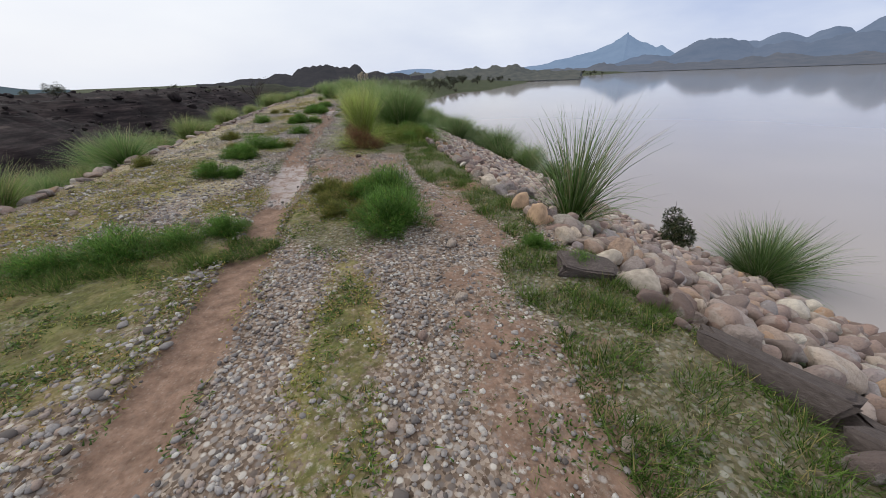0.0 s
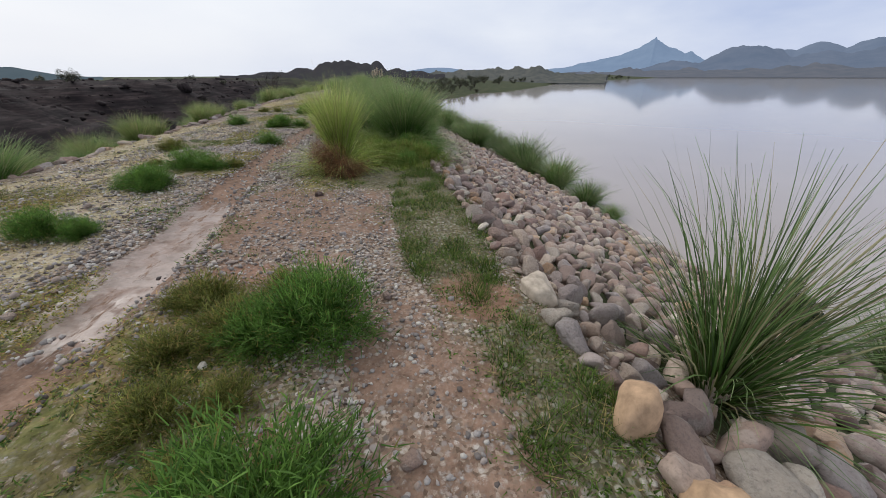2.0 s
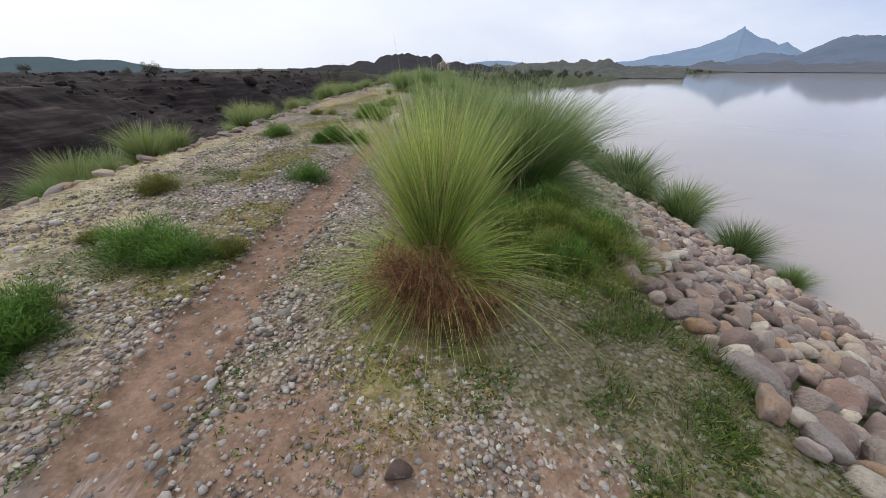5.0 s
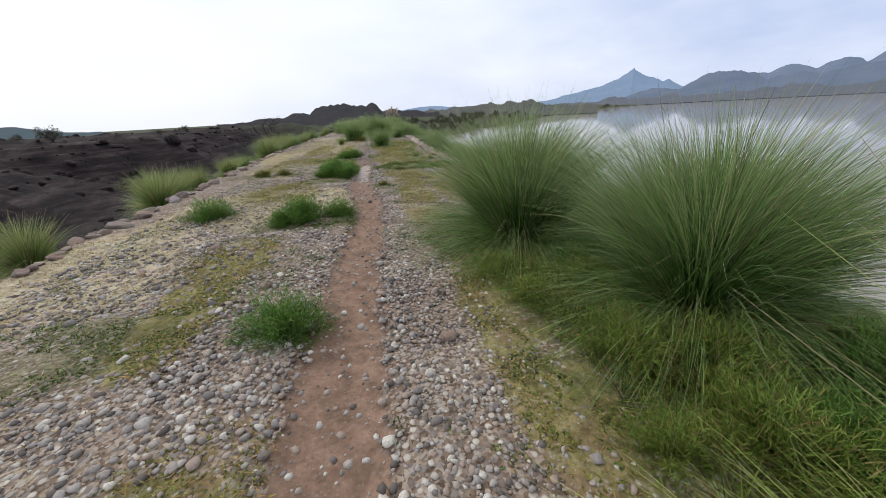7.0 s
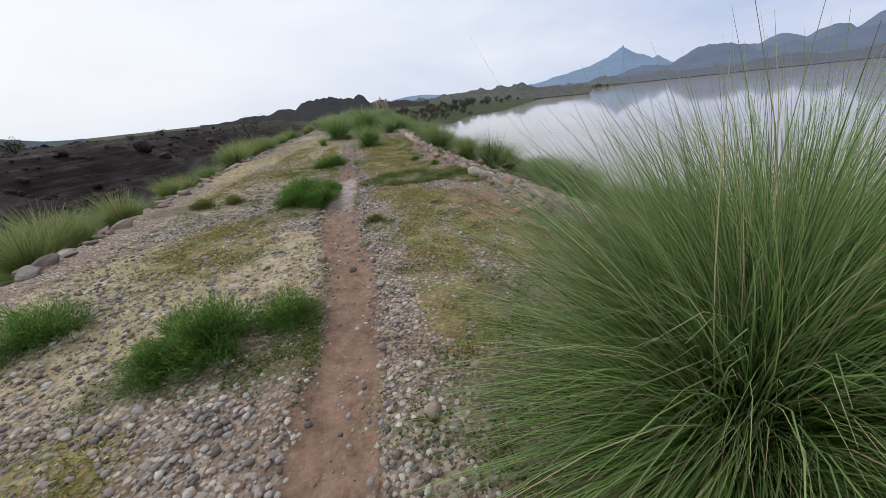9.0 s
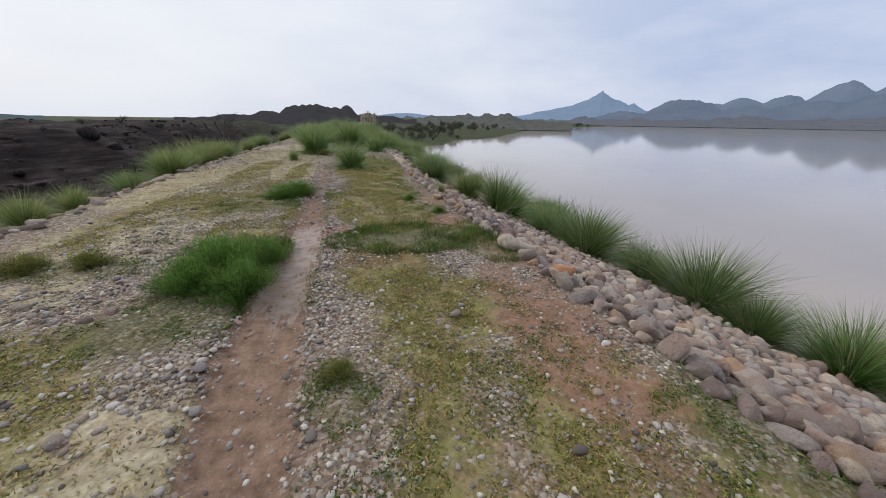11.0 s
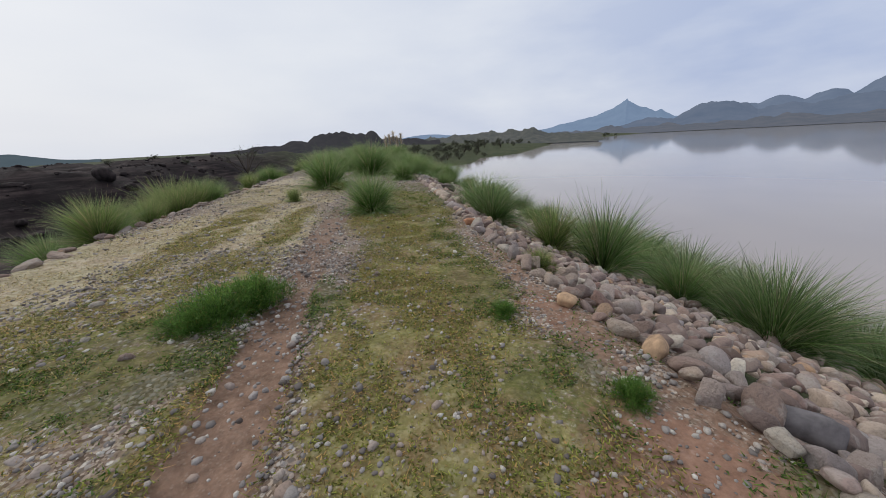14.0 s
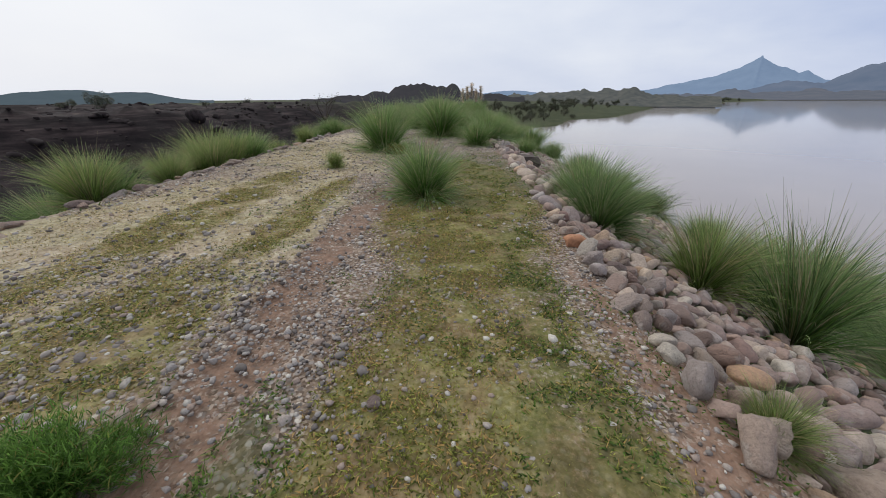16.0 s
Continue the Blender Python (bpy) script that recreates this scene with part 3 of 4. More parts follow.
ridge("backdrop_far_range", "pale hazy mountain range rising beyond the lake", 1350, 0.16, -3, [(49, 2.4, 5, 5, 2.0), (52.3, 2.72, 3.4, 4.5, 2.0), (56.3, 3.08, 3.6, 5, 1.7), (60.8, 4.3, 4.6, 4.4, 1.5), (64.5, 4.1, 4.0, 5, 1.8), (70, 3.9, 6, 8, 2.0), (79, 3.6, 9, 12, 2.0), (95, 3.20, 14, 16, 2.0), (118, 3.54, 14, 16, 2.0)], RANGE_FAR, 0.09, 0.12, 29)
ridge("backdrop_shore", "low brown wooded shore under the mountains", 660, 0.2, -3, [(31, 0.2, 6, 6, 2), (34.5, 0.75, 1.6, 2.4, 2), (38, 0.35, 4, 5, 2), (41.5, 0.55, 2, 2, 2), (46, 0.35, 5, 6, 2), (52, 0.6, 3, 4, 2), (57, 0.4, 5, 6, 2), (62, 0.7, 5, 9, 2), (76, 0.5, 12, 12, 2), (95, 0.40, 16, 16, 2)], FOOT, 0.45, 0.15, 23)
ridge("backdrop_left", "low hill beyond the burnt land, tinted haze blue", 700, 0.15, -9, [(-46, 1.16, 6, 5, 2), (-40.5, 0.98, 5, 3.4, 2.2), (-57, 1.31, 7, 7, 2)], BLUE, 0.05, 0.2, 24)
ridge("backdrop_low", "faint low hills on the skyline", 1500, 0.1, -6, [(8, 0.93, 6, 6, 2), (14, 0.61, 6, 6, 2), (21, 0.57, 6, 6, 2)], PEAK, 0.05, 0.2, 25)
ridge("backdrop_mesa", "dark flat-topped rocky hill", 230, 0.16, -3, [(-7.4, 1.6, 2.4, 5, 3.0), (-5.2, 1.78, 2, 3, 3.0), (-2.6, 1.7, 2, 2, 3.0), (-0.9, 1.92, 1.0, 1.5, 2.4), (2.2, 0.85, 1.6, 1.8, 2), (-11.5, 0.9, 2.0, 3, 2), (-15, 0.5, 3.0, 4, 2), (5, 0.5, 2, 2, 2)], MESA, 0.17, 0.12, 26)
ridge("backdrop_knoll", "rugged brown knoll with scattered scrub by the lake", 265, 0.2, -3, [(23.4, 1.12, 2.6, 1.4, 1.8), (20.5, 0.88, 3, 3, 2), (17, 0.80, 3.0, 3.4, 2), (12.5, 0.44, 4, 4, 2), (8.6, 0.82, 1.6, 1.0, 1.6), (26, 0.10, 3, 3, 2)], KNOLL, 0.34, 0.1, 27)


# ---- grass and herbs ----
def ribbons(base, direction, length, width, droop, segments, arch=0.0):
    """Blades as tapering ribbons that bend down. All arrays have a row per blade. Gives verts, faces and the place along the blade."""
    n = len(base)
    direction = direction / np.linalg.norm(direction, axis=1, keepdims=True)
    side = np.cross(direction, np.array([0, 0, 1.0]) + rng.normal(0, 0.4, (n, 3)))
    side = side / np.maximum(np.linalg.norm(side, axis=1, keepdims=True), 1e-5)
    sway = rng.normal(0, 0.10, n)
    bend = rng.uniform(0.15, 1.5, n)
    points, along = [], []
    for s in range(segments + 1):
        u = s / segments
        p = base + direction * (length * u)[:, None]
        p[:, 2] -= droop * length * u ** 2.2
        out = direction.copy()
        out[:, 2] = 0
        p += out * (droop * length * 0.35 * u ** 2)[:, None]
        p += side * (sway * length * u ** 2)[:, None]
        if arch:
            flat = out / np.maximum(np.linalg.norm(out, axis=1, keepdims=True), 0.05)
            p += flat * (arch * bend * length * u ** 2.4)[:, None]
            p[:, 2] -= 0.9 * arch * bend * length * u ** 3.0
        w = width * (1.0 - 0.88 * u ** 1.6) * 0.5
        points += [p - side * w[:, None], p + side * w[:, None]]
        along += [np.full(n, u), np.full(n, u)]
    k = 2 * (segments + 1)
    v = np.stack(points, 1).reshape(-1, 3)
    a = np.stack(along, 1).reshape(-1)
    f = []
    for s in range(segments):
        o = np.arange(n) * k + 2 * s
        f.append(np.stack([o, o + 1, o + 3, o + 2], 1))
    return v, np.concatenate(f), a


def around(n, lean_low, lean_high, power=1.0):
    """Directions round the upright, leaning out by up to lean_high degrees."""
    turn = rng.uniform(0, 2 * math.pi, n)
    lean = np.radians(lean_low + (lean_high - lean_low) * rng.uniform(0, 1, n) ** power)
    return np.stack([np.cos(turn) * np.sin(lean), np.sin(turn) * np.sin(lean), np.cos(lean)], 1)


def blades(name, material, n, tall, foot, lean, droop, width, segments=5, power=0.8, lift=0.0, arch=0.0):
    d = around(n, 0, lean, power)
    base = np.stack([d[:, 0] * foot, d[:, 1] * foot, np.zeros(n)], 1) * rng.uniform(0.2, 1.2, n)[:, None]
    base[:, 2] = lift * rng.uniform(0, 1, n) - 0.03
    length = tall * rng.uniform(0.5, 1.12, n)
    v, f, a = ribbons(base, d, length, width * rng.uniform(0.6, 1.3, n), droop * rng.uniform(0.3, 1.4, n), segments, arch)
    return mesh_of(name, v, f, material, True, along=a)


def tussock(label, leaf, n, tall, foot, lean, droop, stalks=0, thatch=0, red=False, width=0.010, core=0.52):
    t = thing("grass_tussock", label, "grass", "tall grass tussocks")
    part("foliage", blades("foliage", leaf, int(n * 0.75), tall, foot, lean * (0.29 if red else core), droop * 0.3, width, 6, 0.85, 0.0, 0.08 if red else 0.15), t)
    part("skirt", blades("skirt", leaf, int(n * (0.27 if red else 0.4)), tall * (0.68 if red else 0.7), foot, lean * (1.15 if red else 1.02), droop * 0.9, width, 6, 0.5, 0.0, 0.24), t)
    if stalks:
        part("seed_head", blades("seed_head", STRAW, stalks, tall * 1.1, foot * 0.8, lean * 0.45, droop * 0.3, 0.006, 5, 0.8, 0.0, 0.12), t, "thin pale seed stalks")
    if thatch:
        part("thatch", blades("thatch", THATCH if red else STRAW, thatch, tall * (0.2 if red else 0.5), foot * 1.1, 80 if red else 95, 0.5, width, 3, 0.5, 0.16 if red else 0.05), t, "reddish brown dead thatch" if red else "bleached dead leaves at the foot")
    return t


def herb(label, material, tall, spread, n=2600, leaf=0.05, olive=False):
    """A low feathery herb: stems out of one root, set with many narrow leaflets."""
    t = thing("herb_bush", label, "bush", "low herbs on the crest")
    stems = 70
    d = around(stems, 5, 78, 0.7)
    d[:, 2] *= tall / spread * 1.3
    length = np.hypot(spread, tall) * rng.uniform(0.65, 1.0, stems) * 0.75
    v, f, a = ribbons(np.zeros((stems, 3)), d, length, np.full(stems, 0.006), np.full(stems, 0.15), 4)
    part("stalk", mesh_of("stalk", v, f, material, True, along=a * 0.4), t)
    pick = rng.integers(0, stems, n)
    u = rng.uniform(0.25, 1.05, n)
    dn = d / np.linalg.norm(d, axis=1, keepdims=True)
    base = dn[pick] * (length[pick] * u)[:, None]
    base[:, 2] -= 0.15 * length[pick] * u ** 2.2
    base += rng.normal(0, 0.03 * spread / 0.4, (n, 3))
    base[:, 2] = np.maximum(base[:, 2], 0.005)
    dd = dn[pick] * 0.8 + rng.normal(0, 0.5, (n, 3)) + np.array([0, 0, 0.5])
    v, f, a = ribbons(base, dd, leaf * rng.uniform(0.6, 1.5, n), np.full(n, 0.0048), np.full(n, 0.25), 2)
    # leaflets low in the bush take the darker root colour, high ones the tip's
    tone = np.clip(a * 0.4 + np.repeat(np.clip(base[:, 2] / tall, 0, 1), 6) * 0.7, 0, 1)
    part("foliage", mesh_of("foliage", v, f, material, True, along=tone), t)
    return t


def ground_z(x, y):
    return float(height(np.array([x]), np.array([y]))[0])


def settle(ob, x, y, size, turn, label="", sz=None, sink=0.02):
    """A copy of a plant at a place, or the plant itself."""
    m = pose(x, y, ground_z(x, y) - sink, 0, 0, turn) @ Matrix.Diagonal((size, size, sz or size, 1))
    c = copy_thing(ob, Matrix.Identity(4))
    c.matrix_basis = m
    return tagged(c, label)


def discard(ob):
    for o in (*ob.children_recursive, ob):
        bpy.data.objects.remove(o)


# the great tussocks beside the path
red_tussock = tussock("yellow-green tall grass tussock with a reddish brown dead heart", REED_YELLOW, 5200, 1.5, 0.2, 60, 0.34, 110, 110, True, 0.005)
for n, centre, spread in ((3600, (-0.14, -0.52, 0.32), (0.11, 0.07, 0.1)), (4600, (0.14, -0.6, 0.14), (0.14, 0.08, 0.08))):
    heart = rng.normal(0, 1, (n, 3)) * np.array(spread) + np.array(centre)
    heart[:, 2] = np.maximum(heart[:, 2] + 0.05 * np.sin(heart[:, 0] * 17), 0.0)
    v, f, a = ribbons(heart, rng.normal(0, 1, (n, 3)) + np.array([0, -0.2, 0.3]), rng.uniform(0.04, 0.14, n), np.full(n, 0.0032), np.full(n, 0.3), 2)
    part("dead_heart", mesh_of("dead_heart", v, f, THATCH, True, along=a), red_tussock, "matted reddish brown dead leaves")
red_tussock.matrix_basis = pose(0.8, 9.42, ground_z(0.8, 9.42))
big = tussock("large dense dark green tall grass tussock beside the path", REED, 12500, 1.66, 0.42, 80, 0.42, 170, 300, False, 0.0055, 0.42)
big.matrix_basis = pose(1.22, 13.35, ground_z(1.22, 13.35), 0, 0, 40)
settle(big, 1.9, 11.6, 0.98, 200, "large green tall grass tussock on the brink above the stones")
settle(big, 2.7, 14.0, 0.5, 300, "green tall grass tussock crowded behind a larger one")

mid = tussock("green tall grass tussock", REED, 2200, 1.15, 0.24, 72, 0.4, 20, 60, False, 0.009)
grey = tussock("grey-green lakeside grass tussock with pale tips", REED_GREY, 2200, 1.25, 0.28, 78, 0.45, 40, 90, False, 0.009)
stalky = tussock("tall stalky grass tussock standing among the stones", REED_GREY, 520, 1.15, 0.14, 50, 0.22, 70, 40, False, 0.010)
upright = tussock("upright pale green tall grass tussock", REED_LIGHT, 1700, 1.05, 0.2, 52, 0.3, 20, 60, False, 0.009)

stalky_spots = [(3.62, 4.75, 1.28, 0), (9.3, 17.9, 0.9, 50), (4.3, 25.6, 1.35, 200), (9.2, 24.8, 1.3, 20), (9.0, 26.2, 1.3, 90)]
for x, y, s, turn in stalky_spots:
    settle(stalky, x, y, s, turn, sz=s * 1.2)
lake_spots = [(10.4, 6.3, 1.35, 10), (5.4, 26.8, 1.25, 70), (6.9, 24.0, 1.3, 160), (7.4, 26.4, 1.2, 280), (6.3, 25.4, 0.95, 100), (9.1, 21.7, 1.6, 30), (8.6, 23.3, 0.9, 300), (9.8, 18.9, 1.45, 75), (9.6, 15.8, 0.95, 130), (8.9, 20.2, 1.0, 20), (9.8, 14.3, 0.6, 10),
              (9.1, 26.4, 1.25, 250), (8.1, 28.7, 1.2, 20), (7.5, 27.7, 1.05, 60), (8.9, 29.4, 1.25, 140), (9.2, 31.2, 1.15, 200),
              (2.85, 28.3, 1.0, 15), (2.75, 27.4, 0.8, 310), (3.35, 29.2, 0.8, 60), (9.4, 34.0, 1.05, 70), (8.7, 36.5, 1.05, 10), (9.0, 40.5, 1.1, 50), (7.0, 34.5, 0.8, 100), (6.5, 39.5, 0.9, 160), (9.1, 46.0, 1.2, 10), (8.0, 50.0, 1.2, 80), (9.4, 24.0, 1.1, 180)]
for i, (x, y, s, turn) in enumerate(lake_spots):
    settle((grey, mid)[i % 3 == 1], x - 0.2, y, s * 1.2, turn, "green grass tussock at the water's edge" if i % 3 == 1 else "")
crest_spots = [(-0.2, 27.4, 0.95, 0, 0), (-1.75, 32.3, 1.4, 80, 0), (-2.26, 29.5, 0.45, 30, 1), (-6.0, 31.0, 1.5, 30, 1), (3.5, 26.2, 1.2, 10, 1), (1.85, 23.4, 0.35, 0, 1), (0.95, 33.8, 0.9, 20, 0), (-0.35, 36.5, 1.7, 160, 0), (1.4, 35.5, 1.15, 230, 0), (2.0, 37.5, 1.1, 30, 0),
               (0.4, 38.5, 1.2, 60, 0), (2.7, 39.5, 1.0, 90, 0), (-1.6, 40.0, 1.3, 10, 0), (3.0, 36.0, 0.8, 100, 0), (-2.6, 42, 1.4, 50, 0), (3.4, 42.0, 1.2, 170, 0)]
crest_spots += [(-3.6 + 1.05 * k + 0.6 * math.sin(k * 5.1), 44 + 3.1 * ((k * 7) % 8), 1.2 + 0.25 * (k % 3), 47 * k, 0) for k in range(9)]
for x, y, s, turn, yellow in crest_spots:
    settle((mid, upright)[yellow], x, y, s, turn, "dense green tall grass tussock on the dam crest")
for i in range(105):
    y = 3.0 + i * 0.42 + rng.uniform(-0.3, 0.3)
    x = float(edge_left(np.array(y))) - rng.uniform(0.45, 2.4)
    if value_noise(np.array([x * 0.2]), np.array([y]), 0.35, 40)[0] > 0.43:
        settle((mid, upright, upright)[int(rng.integers(0, 3))], x, y, 0.45 + 0.65 * rng.uniform(0, 1), rng.uniform(0, 360), "green grass tussock on the landward bank")
plume_clump = tussock("pampas-like grass clump with white feathery plumes", REED, 500, 1.3, 0.2, 60, 0.35, 10)
plume_clump.matrix_basis = pose(1.0, 40.0, ground_z(1.0, 40.0))
for k in range(5):
    n = 300
    stem = np.array([0.2 * (k - 2), 0.1 * (k % 2), 1.2 + 0.12 * (k % 3)])
    base = stem + np.stack([np.zeros(n), np.zeros(n), rng.uniform(0, 0.55, n)], 1)
    dd = np.stack([rng.normal(0.25 * (k - 2), 0.8, n), rng.normal(0, 0.8, n), np.full(n, 1.0)], 1)
    v, f, a = ribbons(base, dd, rng.uniform(0.1, 0.22, n), np.full(n, 0.02), np.full(n, 0.3), 2)
    part("plume", mesh_of("plume", v, f, PLUME, True, along=a), plume_clump, "white feathery plume")
for proto in (mid, grey, stalky, upright):
    discard(proto)

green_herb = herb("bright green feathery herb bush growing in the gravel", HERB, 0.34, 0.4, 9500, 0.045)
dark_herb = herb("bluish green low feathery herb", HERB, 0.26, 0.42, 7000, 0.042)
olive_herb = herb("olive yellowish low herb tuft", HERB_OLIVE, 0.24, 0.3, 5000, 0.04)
herb_spots = [(-1.35, 18.85, 1.05, 10, 0), (-1.55, 19.2, 0.9, 120, 0), (-1.1, 19.15, 0.75, 210, 0), (-1.6, 18.6, 0.85, 280, 0), (0.45, 4.65, 0.75, 40, 2), (0.8, 5.15, 0.7, 90, 0), (0.3, 5.1, 0.7, 190, 2), (0.15, 5.6, 0.55, 0, 2), (0.55, 5.45, 0.6, 300, 2),
              (1.2, 10.5, 0.85, 0, 3), (1.5, 10.1, 0.9, 80, 3), (1.0, 11.2, 0.8, 160, 3), (1.35, 11.0, 0.85, 220, 3), (0.7, 11.9, 0.6, 300, 3), (1.9, 10.2, 0.9, 30, 3), (1.7, 9.7, 0.8, 120, 3), (2.2, 9.8, 0.9, 10, 3), (0.65, 12.4, 0.6, 200, 3), (1.2, 12.0, 0.75, 250, 3), (2.1, 10.7, 0.9, 350, 3), (0.8, 10.6, 0.55, 60, 3),
              (1.06, 4.08, 1.15, 0, 0), (1.12, 5.25, 1.05, 60, 0), (0.6, 5.25, 0.95, 200, 2), (0.82, 5.6, 0.85, 20, 2), (0.3, 5.6, 0.85, 310, 2), (0.75, 4.7, 0.6, 20, 2), (-1.45, 3.95, 0.95, 30, 1), (-1.0, 4.1, 0.7, 90, 1), (-0.65, 4.3, 0.6, 140, 0), (-1.9, 3.8, 0.7, 200, 1), (-2.75, 11.3, 0.95, 0, 2), (-1.6, 8.5, 0.8, 50, 0),
              (-1.9, 8.6, 0.7, 10, 1), (-1.7, 6.95, 0.75, 130, 0), (-1.35, 6.9, 0.5, 230, 0), (-3.3, 8.2, 0.8, 80, 2), (-1.7, 9.7, 1.0, 15, 1), (-1.3, 9.6, 0.8, 215, 1), (-1.0, 9.75, 0.6, 100, 2), (-1.75, 8.75, 0.75, 300, 0),
              (-1.08, 11.95, 0.85, 250, 1), (-2.9, 15.3, 0.95, 320, 1), (-1.45, 14.75, 0.9, 40, 0), (-1.0, 14.95, 0.75, 170, 1), (-1.7, 14.6, 0.6, 10, 0), (-1.15, 18.45, 0.85, 220, 0),
              (-1.45, 22.75, 0.95, 60, 1), (-1.2, 22.95, 0.8, 150, 0), (-1.6, 22.6, 0.7, 260, 1), (-1.3, 31.5, 1.1, 0, 2), (-0.28, 17.2, 0.45, 10, 2), (-3.3, 19.3, 0.8, 0, 2), (-2.8, 19.4, 0.7, 90, 2), (1.95, 23.4, 0.5, 0, 2),
              (2.0, 10.6, 0.95, 10, 0), (1.5, 10.4, 0.8, 100, 0), (2.3, 10.0, 0.85, 220, 0), (1.1, 11.0, 0.7, 310, 2), (1.9, 9.6, 0.7, 170, 0), (0.95, 11.8, 0.6, 120, 2), (1.4, 12.3, 0.8, 10, 0), (0.75, 12.6, 0.6, 200, 2),
              (-2.3, 9.9, 0.5, 10, 2), (0.95, 22.2, 0.35, 0, 0), (0.7, 4.4, 0.5, 110, 2), (2.5, 2.8, 0.45, 20, 0), (2.35, 3.3, 0.4, 70, 0), (1.3, 21.1, 0.35, 0, 0), (-0.9, 15.0, 0.5, 0, 2)]
weed_herb = herb("lush yellow-green feathery weed beside the tussocks", WEED, 0.36, 0.42, 7000, 0.05)
herb_kinds = (green_herb, dark_herb, olive_herb, weed_herb)
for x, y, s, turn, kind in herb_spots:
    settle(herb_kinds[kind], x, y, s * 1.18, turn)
for proto in herb_kinds:
    discard(proto)


def scatter(n, x0, x1, y0, y1, key, low):
    """Random places where the mask of that name is high; nearer the walked line they lie closer."""
    x, y = rng.uniform(x0, x1, n), rng.uniform(y0, y1, n)
    k = masks(x, y)[key]
    keep = rng.uniform(low, 1, n) < k
    return x[keep], y[keep]


def mat_stuff(name, label, material, x, y, leaf, tall):
    """A creeping mat: small broad leaflets close to the ground, in cushions, with a few longer shoots."""
    n = len(x)
    cushion = ease(value_noise(x, y, 5.5, 61), 0.3, 0.7)
    z = height(x, y) + tall * cushion * rng.uniform(0.0, 1.0, n)
    shoot = rng.uniform(0, 1, n) < 0.1
    length = np.where(shoot, leaf * rng.uniform(1.6, 3.2, n), leaf * rng.uniform(0.6, 1.5, n))
    d = around(n, 15, 88, 0.6)
    v, f, a = ribbons(np.stack([x, y, z - 0.003], 1), d, length, np.where(shoot, 0.005, leaf * 0.42), np.full(n, 0.25), 1)
    ob = new(name, mesh_of(name, v, f, material, True, along=a))
    return tagged(ob, label, "grass", kind="stuff")


def turf_stuff(name, label, material, x, y, tall, width, low=0.3):
    n = len(x)
    lump = value_noise(x, y, 4.5, 61)
    z = height(x, y)
    base = np.stack([x, y, z - 0.005], 1)
    v, f, a = ribbons(base, around(n, 5, 80), tall * rng.uniform(0.4, 1.3, n) * (low + 1.6 * ease(lump, 0.35, 0.7)), np.full(n, width), np.full(n, 0.3), 1)
    ob = new(name, mesh_of(name, v, f, material, True, along=a))
    return tagged(ob, label, "grass", kind="stuff")


gx, gy = scatter(1450000, -3.6, 2.95, 0, 26, "turf", 0.12)
mat_stuff("turf", "low green creeping turf on the dam crest", TURF, gx, gy, 0.027, 0.03)
gx, gy = scatter(90000, -4.8, 2.6, 26, 40, "turf", 0.12)
mat_stuff("far_turf", "green turf on the far part of the crest", TURF, gx, gy, 0.05, 0.03)
gx, gy = scatter(420000, -4.5, 2.6, 1, 34, "dry", 0.12)
mat_stuff("dry_herbs", "yellowish dry herbs creeping over the gravel", DRY, gx, gy, 0.026, 0.03)
gx, gy = scatter(1100000, -3.6, 2.2, 0.5, 31, "olive", 0.1)
mat_stuff("brown_turf", "olive brown creeping turf between the tracks", OLIVE_TURF, gx, gy, 0.024, 0.03)
LUSH = blade_material("lush_grass_leaf", (0.03, 0.05, 0.01), (0.06, 0.12, 0.018), (0.15, 0.23, 0.06), (0.3, 0.26, 0.12), 0.15, 0.3)
lush_x, lush_y = [], []
for cx, cy, rx, ry in LUSH_SPOTS:
    n = int(12500 * math.pi * rx * ry)
    turn, far = rng.uniform(0, 2 * math.pi, n), rng.uniform(0, 1, n) ** 0.5 * 1.15
    lush_x.append(cx + rx * far * np.cos(turn))
    lush_y.append(cy + ry * far * np.sin(turn))
gx, gy = np.concatenate(lush_x), np.concatenate(lush_y)
keep = value_noise(gx, gy, 3.0, 66) + rng.normal(0, 0.07, len(gx)) > 0.2
turf_stuff("lush_grass", "short dark green grass growing thick on the crest", LUSH, gx[keep], gy[keep], 0.07, 0.007, 0.75)
wx, wy = rng.uniform(0.1, 2.7, 150000), rng.uniform(8.2, 14.6, 150000)
weedy = rng.uniform(0.1, 1, 150000) < np.maximum(spot(wx, wy, 1.85, 10.6, 1.0, 1.5), spot(wx, wy, 1.2, 12.6, 0.7, 1.6)) * (0.1 + 1.3 * value_noise(wx, wy, 2.2, 51))
turf_stuff("weeds", "lush green weeds round the great tussocks", WEED, wx[weedy], wy[weedy], 0.2, 0.008)

# ---- stones ----
def ico(level):
    bm = bmesh.new()
    bmesh.ops.create_icosphere(bm, subdivisions=level, radius=1.0)
    v = np.array([p.co[:] for p in bm.verts])
    f = np.array([[p.index for p in q.verts] for q in bm.faces])
    bm.free()
    return v, f


ICO1, ICO2, ICO3 = ico(1), ico(2), ico(3)


